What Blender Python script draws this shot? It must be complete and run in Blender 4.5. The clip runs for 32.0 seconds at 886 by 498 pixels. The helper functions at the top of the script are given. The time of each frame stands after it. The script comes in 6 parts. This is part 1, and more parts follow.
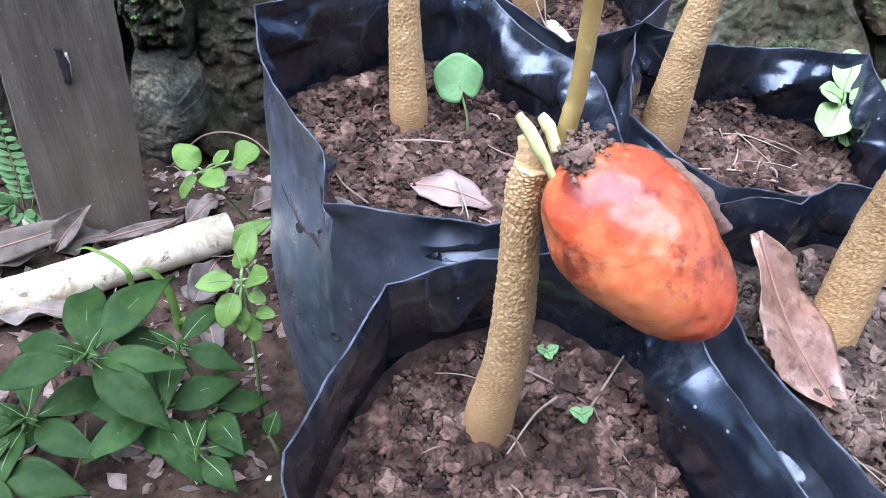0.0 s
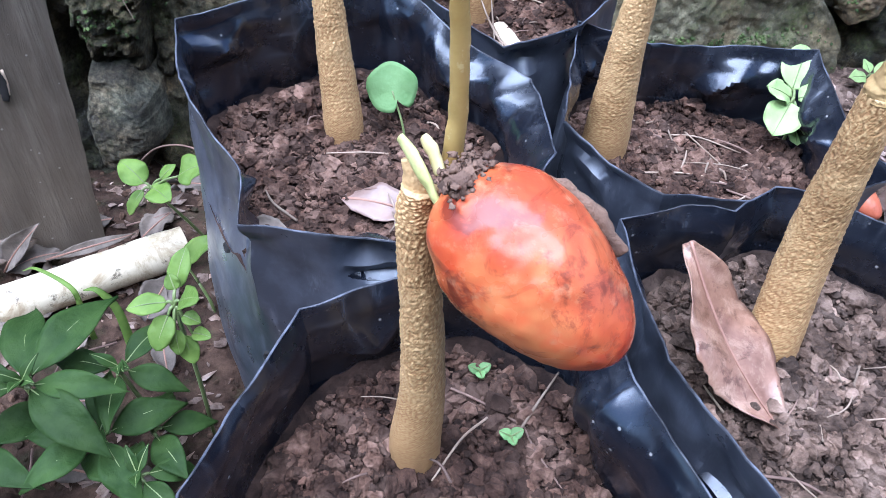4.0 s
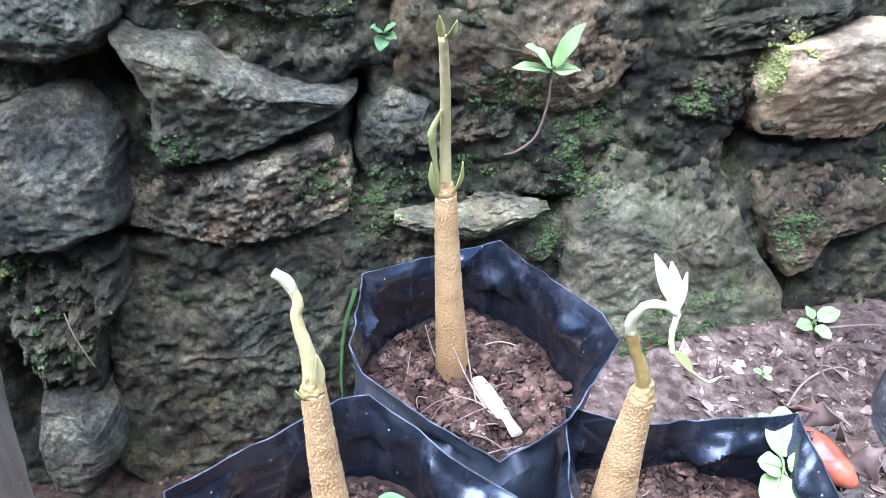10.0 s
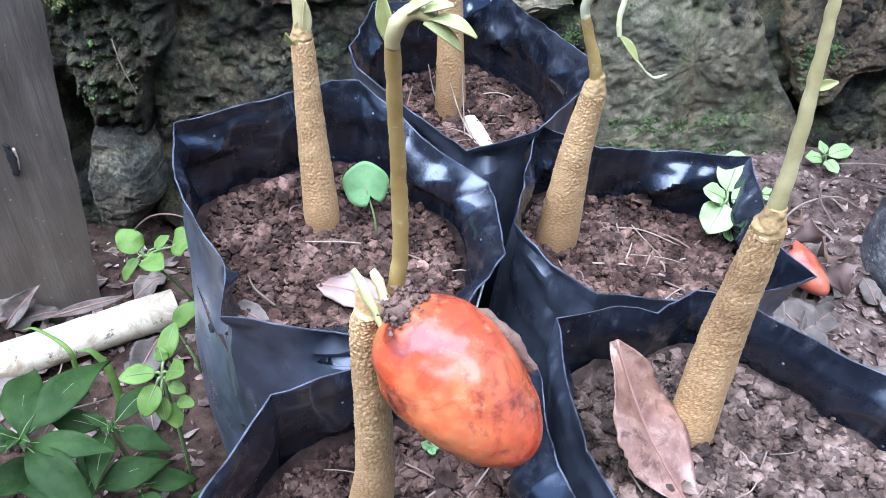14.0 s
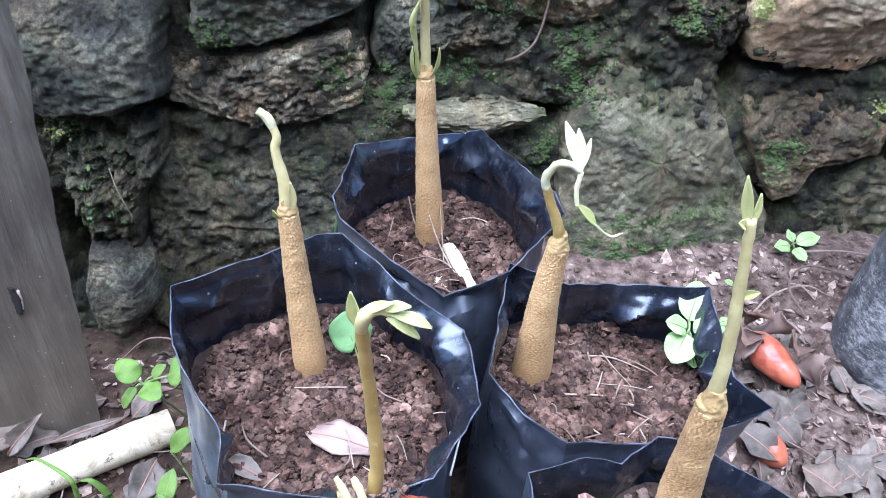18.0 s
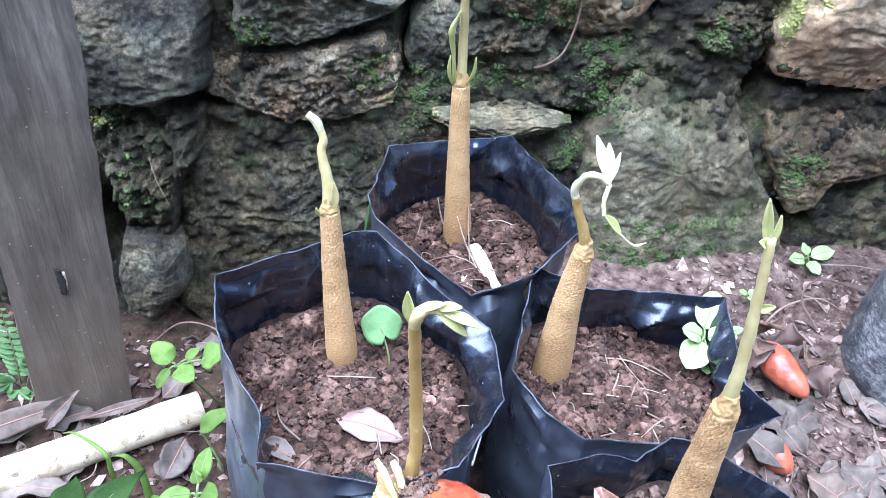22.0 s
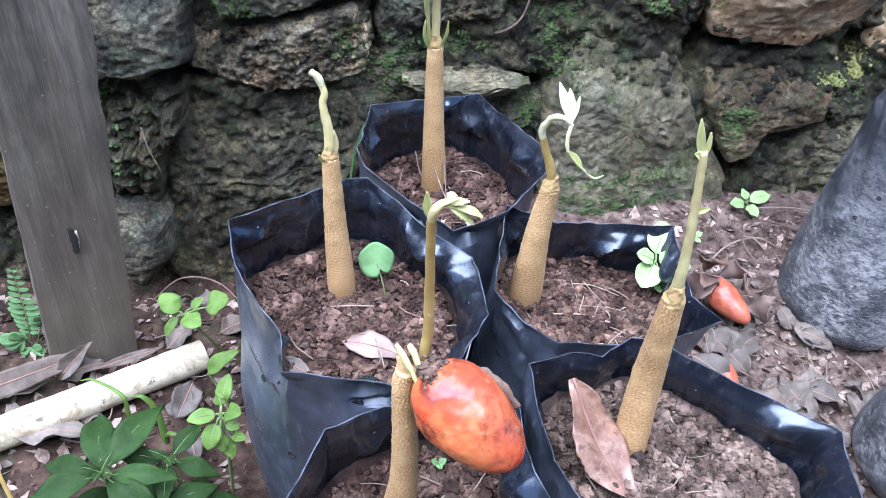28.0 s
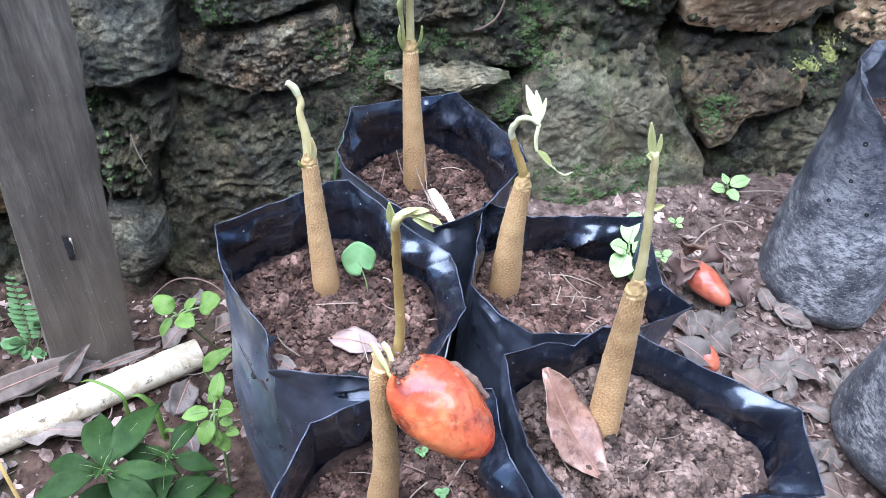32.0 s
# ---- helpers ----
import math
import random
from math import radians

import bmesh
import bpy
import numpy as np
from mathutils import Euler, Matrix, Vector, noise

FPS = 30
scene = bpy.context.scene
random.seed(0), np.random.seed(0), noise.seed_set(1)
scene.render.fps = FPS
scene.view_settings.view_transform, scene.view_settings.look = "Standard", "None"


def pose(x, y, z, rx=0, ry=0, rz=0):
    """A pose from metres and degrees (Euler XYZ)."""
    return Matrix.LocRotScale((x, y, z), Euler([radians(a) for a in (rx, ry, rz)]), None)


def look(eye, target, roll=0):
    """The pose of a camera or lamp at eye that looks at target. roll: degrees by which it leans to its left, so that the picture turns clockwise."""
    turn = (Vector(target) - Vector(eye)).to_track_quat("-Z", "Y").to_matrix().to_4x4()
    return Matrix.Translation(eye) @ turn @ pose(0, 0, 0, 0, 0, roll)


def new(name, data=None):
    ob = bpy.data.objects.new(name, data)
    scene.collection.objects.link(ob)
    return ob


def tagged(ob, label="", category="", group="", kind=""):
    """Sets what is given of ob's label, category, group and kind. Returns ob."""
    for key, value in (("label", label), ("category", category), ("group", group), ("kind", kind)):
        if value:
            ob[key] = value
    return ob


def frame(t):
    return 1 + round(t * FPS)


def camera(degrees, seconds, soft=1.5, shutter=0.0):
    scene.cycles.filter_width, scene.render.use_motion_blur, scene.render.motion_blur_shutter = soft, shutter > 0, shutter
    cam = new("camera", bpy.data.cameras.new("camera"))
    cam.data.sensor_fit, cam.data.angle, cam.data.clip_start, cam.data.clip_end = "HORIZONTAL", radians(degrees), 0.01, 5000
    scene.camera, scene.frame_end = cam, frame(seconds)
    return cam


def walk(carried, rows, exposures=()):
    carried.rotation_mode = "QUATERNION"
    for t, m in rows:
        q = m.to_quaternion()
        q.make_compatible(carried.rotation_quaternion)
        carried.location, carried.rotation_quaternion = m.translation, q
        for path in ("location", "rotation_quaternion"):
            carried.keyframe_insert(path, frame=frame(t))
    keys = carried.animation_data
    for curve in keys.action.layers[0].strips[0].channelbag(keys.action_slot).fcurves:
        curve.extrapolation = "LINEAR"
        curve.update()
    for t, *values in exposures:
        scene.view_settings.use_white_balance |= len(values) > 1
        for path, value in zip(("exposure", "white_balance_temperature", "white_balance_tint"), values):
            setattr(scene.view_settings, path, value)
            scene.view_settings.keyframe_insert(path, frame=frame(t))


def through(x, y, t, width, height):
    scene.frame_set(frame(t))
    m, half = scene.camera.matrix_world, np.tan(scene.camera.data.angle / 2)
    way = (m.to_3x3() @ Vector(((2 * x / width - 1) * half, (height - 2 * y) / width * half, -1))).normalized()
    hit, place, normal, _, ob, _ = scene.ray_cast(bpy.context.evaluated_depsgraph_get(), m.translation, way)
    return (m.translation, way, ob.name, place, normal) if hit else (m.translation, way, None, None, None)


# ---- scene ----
cam = camera(59.26, 32.0, soft=0.5)
# seconds, place in metres, turn in degrees
ROWS = [
    (0.0, 0.0101, 0.0292, 0.4250, 44.54, -4.15, 1.40),
    (0.5, 0.0190, 0.0469, 0.4236, 44.09, -2.58, -1.29),
    (1.0, 0.0227, 0.0537, 0.4137, 43.54, -3.26, -1.64),
    (1.5, 0.0356, 0.0480, 0.4171, 44.13, -2.87, -0.55),
    (2.0, 0.0412, 0.0443, 0.4193, 44.13, -2.86, -0.28),
    (2.5, 0.0359, 0.0373, 0.4283, 45.83, -2.63, 1.17),
    (4.5, 0.0413, 0.0439, 0.4246, 44.07, -3.04, -0.01),
    (5.0, 0.0424, 0.0414, 0.4291, 44.27, -2.70, 0.00),
    (5.5, 0.0444, 0.0480, 0.4460, 44.85, -1.88, -0.57),
    (6.0, 0.0507, 0.0559, 0.4805, 46.48, -0.23, -1.80),
    (6.5, 0.0477, 0.0565, 0.4788, 46.35, -0.54, -1.94),
    (7.0, 0.0463, 0.0518, 0.4879, 47.22, -0.17, -2.00),
    (7.5, 0.0402, 0.0565, 0.4903, 47.51, 0.11, -1.86),
    (8.0, 0.0363, 0.0573, 0.4748, 47.03, -0.65, -2.04),
    (8.5, -0.0158, 0.0827, 0.4848, 49.14, -1.90, -1.32),
    (9.0, -0.0120, 0.1206, 0.5035, 51.91, -0.89, -3.87),
    (9.5, 0.0058, 0.1352, 0.5170, 55.34, -2.21, -6.13),
    (10.0, 0.0132, 0.1317, 0.5193, 55.58, -2.04, -6.31),
    (10.5, 0.0178, 0.1250, 0.5095, 55.13, -3.63, -4.21),
    (11.0, 0.0382, 0.1061, 0.5000, 53.71, -4.29, -3.49),
    (11.5, 0.0657, 0.0850, 0.4953, 51.77, -3.58, -3.64),
    (12.0, 0.0830, 0.0534, 0.4859, 48.63, -3.89, -2.34),
    (12.5, 0.0747, 0.0470, 0.4824, 48.36, -3.23, -1.78),
    (13.0, 0.0581, 0.0381, 0.4704, 46.63, -4.03, 0.41),
    (13.5, 0.0516, 0.0293, 0.4735, 46.81, -4.28, 0.99),
    (15.5, 0.0516, 0.0365, 0.4703, 47.27, -5.17, 0.50),
    (16.0, 0.0522, 0.0378, 0.4730, 47.22, -4.94, 0.47),
    (16.5, 0.0529, 0.0386, 0.4851, 48.22, -5.01, 0.52),
    (17.0, 0.0551, 0.0425, 0.4987, 48.71, -4.81, -0.25),
    (17.5, 0.0551, 0.0449, 0.5204, 49.66, -3.91, -0.34),
    (18.0, 0.0555, 0.0438, 0.5356, 50.43, -3.49, -0.55),
    (18.5, 0.0516, 0.0419, 0.5506, 50.66, -4.06, 0.38),
    (19.0, 0.0479, 0.0356, 0.5653, 51.69, -3.81, 0.96),
    (19.5, 0.0444, 0.0367, 0.5679, 51.84, -3.92, 1.13),
    (20.0, 0.0459, 0.0337, 0.5697, 51.75, -3.87, 1.32),
    (20.5, 0.0460, 0.0312, 0.5690, 51.67, -3.93, 1.42),
    (21.0, 0.0470, 0.0311, 0.5651, 50.96, -4.17, 1.33),
    (21.5, 0.0455, 0.0302, 0.5584, 50.44, -4.39, 1.39),
    (22.0, 0.0435, 0.0285, 0.5516, 49.93, -4.78, 1.65),
    (22.5, 0.0435, 0.0284, 0.5533, 49.83, -4.53, 1.66),
    (23.0, 0.0527, 0.0199, 0.5618, 48.77, -5.40, 0.39),
    (23.5, 0.0521, -0.0458, 0.5784, 46.52, -6.75, -1.60),
    (24.0, 0.0471, -0.0822, 0.5916, 46.89, -5.06, -2.96),
    (24.5, 0.0470, -0.0741, 0.5904, 47.52, -4.63, -3.33),
    (25.0, 0.0270, -0.0612, 0.5817, 47.77, -4.83, -2.25),
    (25.5, 0.0186, -0.0406, 0.5782, 49.37, -5.70, -3.49),
    (26.0, 0.0160, -0.0370, 0.5745, 48.70, -5.12, -3.07),
    (26.5, 0.0159, -0.0367, 0.5738, 48.68, -4.91, -2.78),
    (28.5, 0.0241, -0.0389, 0.5720, 48.76, -5.09, -2.36),
    (29.0, 0.0246, -0.0380, 0.5721, 48.35, -4.46, -2.36),
    (29.5, 0.0260, -0.0382, 0.5743, 48.14, -3.85, -2.26),
    (30.0, 0.0236, -0.0517, 0.5892, 49.13, -3.44, -1.40),
    (30.5, 0.0239, -0.0638, 0.6033, 48.79, -4.03, -1.92),
    (31.0, 0.0303, -0.0634, 0.6040, 48.75, -3.96, -2.40),
    (31.5, 0.0340, -0.0547, 0.5958, 48.26, -4.18, -3.27),
    (32.0, 0.0353, -0.0506, 0.5936, 47.82, -3.76, -3.52),
]
EXPOSURE = [(t, e, k, 15) for t, e, k in ((0.0, 1.90, 5080), (4.5, 1.82, 5080), (6.0, 1.78, 5060), (8.0, 1.97, 5000), (10.0, 2.40, 4950), (11.0, 2.45, 4930), (12.5, 2.00, 4950), (16.0, 1.93, 5000),
                                          (18.0, 2.07, 5000), (21.0, 2.25, 4950), (23.0, 2.30, 5000), (26.0, 2.13, 5080), (32.0, 1.98, 5080))]
walk(cam, [(t, pose(*p)) for t, *p in ROWS], EXPOSURE)
SKY, SUN = 0.075, 4.6

from mathutils.bvhtree import BVHTree

# ---------------------------------------------------------------- world and light
world = bpy.data.worlds.new("sky")
scene.world = world
world.use_nodes = True
wn = world.node_tree.nodes
wl = world.node_tree.links
sky = wn.new("ShaderNodeTexSky")
sky.sky_type = "NISHITA"
sky.sun_disc = False
sky.sun_elevation = radians(67)
sky.sun_rotation = radians(218)
sky.air_density = 1.0
sky.dust_density = 1.0
wl.new(sky.outputs[0], wn["Background"].inputs[0])
wn["Background"].inputs[1].default_value = SKY
sun = new("sun", bpy.data.lights.new("sun", "SUN"))
sun.data.energy = SUN
sun.data.angle = radians(85)
sun.data.color = (1.0, 0.985, 0.97)
sun.matrix_world = look((-0.5, -0.3, 2.0), (0, 0.35, 0))


# ---------------------------------------------------------------- mesh tools
def obj(name, verts, faces, material, parent=None, label="", smooth=True, kind=""):
    """One mesh object from world-space points; under a parent its points are kept relative to it."""
    base = Vector((0, 0, 0))
    p = parent
    while p is not None:
        base += p.location
        p = p.parent
    me = bpy.data.meshes.new(name)
    v = np.asarray(verts, dtype=float) - np.array(base)
    me.from_pydata(v.tolist(), [], faces if isinstance(faces, list) else faces.tolist())
    if smooth:
        me.polygons.foreach_set("use_smooth", [True] * len(me.polygons))
    me.materials.append(material)
    me.update()
    ob = new(name, me)
    if parent is not None:
        ob.parent = parent
    if label or kind:
        tagged(ob, label=label, kind=kind)
    return ob


def thing(name, at, label, category, group=""):
    ob = new(name)
    ob.location = at
    ob.empty_display_size = 0.01
    return tagged(ob, label=label, category=category, group=group)


def grid_faces(nu, nv, wrap=False, start=0):
    """Quads of a grid of nu rows with nv points each; wrap closes each row."""
    i = np.arange(nu - 1)[:, None]
    j = np.arange(nv if wrap else nv - 1)[None, :]
    k = (j + 1) % nv
    return (np.stack([i * nv + j, i * nv + k, (i + 1) * nv + k, (i + 1) * nv + j], -1).reshape(-1, 4) + start).tolist()


def fbm(p, scale, octaves=4, seed=0.0):
    return noise.fractal(Vector((p[0] * scale + seed, p[1] * scale - seed, p[2] * scale + 2 * seed)), 1.0, 2.0, octaves)


def spline(points, n):
    """n points on a smooth curve through the given ones."""
    p = np.asarray(points, float)
    if len(p) == 2:
        return p[0] + (p[1] - p[0]) * np.linspace(0, 1, n)[:, None]
    q = np.vstack([2 * p[0] - p[1], p, 2 * p[-1] - p[-2]])
    out = []
    for s in np.linspace(0, len(p) - 1 - 1e-9, n):
        i = int(s)
        f = s - i
        a, b, c, d = q[i : i + 4]
        out.append(0.5 * (2 * b + (c - a) * f + (2 * a - 5 * b + 4 * c - d) * f * f + (3 * b - a - 3 * c + d) * f**3))
    return np.array(out)


def tube(points, radii, n=40, sides=12, bump=None, squash=1.0):
    """A capped tube along a smooth curve. bump(p, s): metres of relief at a point."""
    c = spline(points, n)
    r = np.interp(np.linspace(0, 1, n), np.linspace(0, 1, len(radii)), radii)
    tang = np.gradient(c, axis=0)
    tang /= np.linalg.norm(tang, axis=1)[:, None] + 1e-12
    side = np.cross(tang[0], (0.3, 1.0, 0.1))
    side /= np.linalg.norm(side)
    verts = []
    ang = np.linspace(0, 2 * np.pi, sides, endpoint=False)
    for k in range(n):
        side = side - tang[k] * (side @ tang[k])
        side /= np.linalg.norm(side)
        up = np.cross(tang[k], side)
        for a in ang:
            d = side * np.cos(a) + up * np.sin(a) * squash
            p = c[k] + d * r[k]
            if bump:
                p = p + d * bump(p, k / (n - 1))
            verts.append(p)
    faces = grid_faces(n, sides, wrap=True)
    verts += [c[0], c[-1]]
    a, b = n * sides, n * sides + 1
    last = (n - 1) * sides
    faces += [[a, (j + 1) % sides, j] for j in range(sides)] + [[b, last + j, last + (j + 1) % sides] for j in range(sides)]
    return np.array(verts), faces


def blade(base, tip, up, width, arch=0.0, fold=0.2, shape=(0.5, 1.0), nu=16, nv=9, wave=0.0, curl=0.0, ragged=0.0, thick=0.0004, seed=0):
    """A leaf: a closed thin sheet from base to tip. shape: where it is widest and how blunt; arch lifts its middle; fold makes a V
    along the midrib; wave ruffles it; curl rolls the sides up; ragged roughens the edge."""
    base, tip, up = (np.asarray(v, float) for v in (base, tip, up))
    along = tip - base
    length = np.linalg.norm(along)
    along /= length
    up = up - along * (up @ along)
    up /= np.linalg.norm(up)
    side = np.cross(along, up)
    rnd = np.random.RandomState(seed + 11)
    ph = rnd.rand(4) * 6.28
    edge = 1 + ragged * (rnd.rand(nu, 2) - 0.5)
    top = []
    peak, blunt = shape
    e = np.log(0.5) / np.log(peak)
    for i in range(nu):
        s = i / (nu - 1)
        w = width / 2 * max(np.sin(np.pi * s**e), 0.0) ** blunt + 0.0003
        for j in range(nv):
            f = 2 * j / (nv - 1) - 1
            ww = w * (edge[i, 0] if f < 0 else edge[i, 1])
            h = arch * length * np.sin(np.pi * s) + fold * abs(f) * w + curl * f * f * w
            h += wave * width * (np.sin(9 * s + ph[0] + 2 * f) * abs(f) + 0.5 * np.sin(17 * s + ph[1]) * f * f)
            top.append(base + along * (s * length) + side * (f * ww) + up * h)
    top = np.array(top)
    bottom = top - up * thick
    n = nu * nv
    faces = grid_faces(nu, nv) + [list(reversed(q)) for q in grid_faces(nu, nv, start=n)]
    for i in range(nu - 1):
        for j, flip in ((0, False), (nv - 1, True)):
            a, b = i * nv + j, (i + 1) * nv + j
            q = [a, b, b + n, a + n]
            faces.append(q[::-1] if flip else q)
    for i, flip in ((0, True), (nu - 1, False)):
        for j in range(nv - 1):
            a, b = i * nv + j, i * nv + j + 1
            q = [a, b, b + n, a + n]
            faces.append(q[::-1] if flip else q)
    return np.vstack([top, bottom]), faces


def ico(level):
    bm = bmesh.new()
    bmesh.ops.create_icosphere(bm, subdivisions=level, radius=1.0)
    v = np.array([x.co[:] for x in bm.verts])
    f = np.array([[x.index for x in q.verts] for q in bm.faces])
    bm.free()
    return v, f


ICO = {k: ico(k) for k in (1, 2)}


def lumps(places, sizes, seed, level=1, flat=0.75, rough=0.3, variants=10):
    """Many irregular crumbs in one mesh."""
    rnd = np.random.RandomState(seed)
    bv, bf = ICO[level]
    forms = []
    for _ in range(variants):
        o = rnd.rand() * 50
        v = np.array([q * (1 + 1.3 * rough * noise.noise(Vector(q * 1.4 + o)) + 0.5 * rough * (rnd.rand() * 2 - 1)) for q in bv])
        forms.append(v * (1, 0.6 + 0.5 * rnd.rand(), flat * (0.7 + 0.5 * rnd.rand())))
    verts, faces = [], []
    for k, (p, s) in enumerate(zip(places, sizes)):
        m = np.array(Euler((rnd.rand() * 1.2 - 0.6, rnd.rand() * 1.2 - 0.6, rnd.rand() * 6.28)).to_matrix())
        verts.append(forms[rnd.randint(variants)] @ m.T * s + p)
        faces.append(bf + k * len(bv))
    return np.vstack(verts), np.vstack(faces)


# ---------------------------------------------------------------- materials
def shade(name):
    m = bpy.data.materials.new(name)
    m.use_nodes = True
    nt = m.node_tree
    bsdf = nt.nodes["Principled BSDF"]
    coord = nt.nodes.new("ShaderNodeTexCoord").outputs["Object"]
    return m, nt, bsdf, coord


def tex(nt, coord, scale, detail=4.0, rough=0.6, stretch=None, distort=0.0):
    n = nt.nodes.new("ShaderNodeTexNoise")
    n.inputs["Scale"].default_value = scale
    n.inputs["Detail"].default_value = detail
    n.inputs["Roughness"].default_value = rough
    n.inputs["Distortion"].default_value = distort
    if stretch:
        mp = nt.nodes.new("ShaderNodeMapping")
        mp.inputs["Scale"].default_value = stretch
        nt.links.new(coord, mp.inputs[0])
        coord = mp.outputs[0]
    nt.links.new(coord, n.inputs["Vector"])
    return n.outputs["Fac"]


def cells(nt, coord, scale, feature="F1", out="Distance"):
    n = nt.nodes.new("ShaderNodeTexVoronoi")
    n.feature = feature
    n.inputs["Scale"].default_value = scale
    nt.links.new(coord, n.inputs["Vector"])
    return n.outputs[out]


def ramp(nt, fac, stops):
    r = nt.nodes.new("ShaderNodeValToRGB")
    while len(r.color_ramp.elements) < len(stops):
        r.color_ramp.elements.new(0.5)
    for e, (at, c) in zip(r.color_ramp.elements, stops):
        e.position = at
        e.color = (*c, 1) if isinstance(c, tuple) else (c, c, c, 1)
    nt.links.new(fac, r.inputs[0])
    return r.outputs[0]


def mix(nt, fac, a, b, mode="MIX"):
    n = nt.nodes.new("ShaderNodeMix")
    n.data_type = "RGBA"
    n.blend_type = mode
    for k, v in ((0, fac), (6, a), (7, b)):
        if isinstance(v, (int, float)):
            n.inputs[k].default_value = v
        elif isinstance(v, tuple):
            n.inputs[k].default_value = (*v, 1)
        else:
            nt.links.new(v, n.inputs[k])
    return n.outputs[2]


def calc(nt, op, a, b=0.0):
    n = nt.nodes.new("ShaderNodeMath")
    n.operation = op
    for k, v in ((0, a), (1, b)):
        if isinstance(v, (int, float)):
            n.inputs[k].default_value = v
        else:
            nt.links.new(v, n.inputs[k])
    return n.outputs[0]


def relief(nt, bsdf, height, strength, distance=0.001, chain=None):
    n = nt.nodes.new("ShaderNodeBump")
    n.inputs["Strength"].default_value = strength
    n.inputs["Distance"].default_value = distance
    nt.links.new(height, n.inputs["Height"])
    if chain is not None:
        nt.links.new(chain, n.inputs["Normal"])
    nt.links.new(n.outputs[0], bsdf.inputs["Normal"])
    return n.outputs[0]


def per_object(nt):
    return nt.nodes.new("ShaderNodeObjectInfo").outputs["Random"]


def per_island(nt):
    return nt.nodes.new("ShaderNodeNewGeometry").outputs["Random Per Island"]


def set_in(nt, bsdf, name, value):
    if isinstance(value, (int, float)):
        bsdf.inputs[name].default_value = value
    elif isinstance(value, tuple):
        bsdf.inputs[name].default_value = (*value, 1)
    else:
        nt.links.new(value, bsdf.inputs[name])


def mat_film(name, dusty):
    m, nt, b, c = shade(name)
    dust_sheen = ramp(nt, tex(nt, c, 22, 6, 0.7), [(0.42, 0.0), (0.68, 1.0)])
    specks = ramp(nt, cells(nt, c, 150), [(0.06, 1.0), (0.12, 0.0)])
    keep = ramp(nt, tex(nt, c, 40, 2), [(0.5, 0.0), (0.62, 1.0)])
    scuff = ramp(nt, tex(nt, c, 110, 5, 0.75, stretch=(1, 1, 0.22)), [(0.54, 0.0), (0.66, 1.0)])
    # bluish pale mix: dust plus a sky sheen painted into the base colour
    col = mix(nt, calc(nt, "ADD", calc(nt, "MULTIPLY", dust_sheen, 0.05 + 0.6 * dusty), 0.25 * dusty), (0.0045, 0.0055, 0.0095), (0.135, 0.15, 0.19))
    col = mix(nt, calc(nt, "MULTIPLY", scuff, 0.1 + 0.3 * dusty), col, (0.19, 0.205, 0.24))
    col = mix(nt, calc(nt, "MULTIPLY", calc(nt, "MULTIPLY", specks, keep), 0.7), col, (0.36, 0.35, 0.34))
    lines = ramp(nt, cells(nt, c, 30, "DISTANCE_TO_EDGE"), [(0.0, 1.0), (0.035, 0.0)])
    here = ramp(nt, tex(nt, c, 18, 3, 0.6), [(0.52, 0.0), (0.62, 1.0)])
    col = mix(nt, calc(nt, "MULTIPLY", calc(nt, "MULTIPLY", lines, here), 0.1), col, (0.24, 0.26, 0.31))
    set_in(nt, b, "Base Color", col)
    set_in(nt, b, "Roughness", ramp(nt, tex(nt, c, 35, 5, 0.7), [(0.35, 0.17 + 0.14 * dusty), (0.65, 0.34 + 0.18 * dusty)]))
    set_in(nt, b, "IOR", 1.55)
    set_in(nt, b, "Specular IOR Level", 0.85 if dusty == 0 else 1.0)
    set_in(nt, b, "Specular Tint", (0.86, 0.92, 1.0))
    w = tex(nt, c, 24, 2, 0.5, distort=0.8)
    crumple = cells(nt, c, 34, "DISTANCE_TO_EDGE")
    fine = tex(nt, c, 160, 4, 0.65)
    n1 = relief(nt, b, w, 0.12, 0.004)
    n1 = relief(nt, b, ramp(nt, crumple, [(0.0, 0.0), (0.35, 1.0)]), 0.12, 0.0016, n1)
    relief(nt, b, fine, 0.12, 0.0007, n1)
    return m


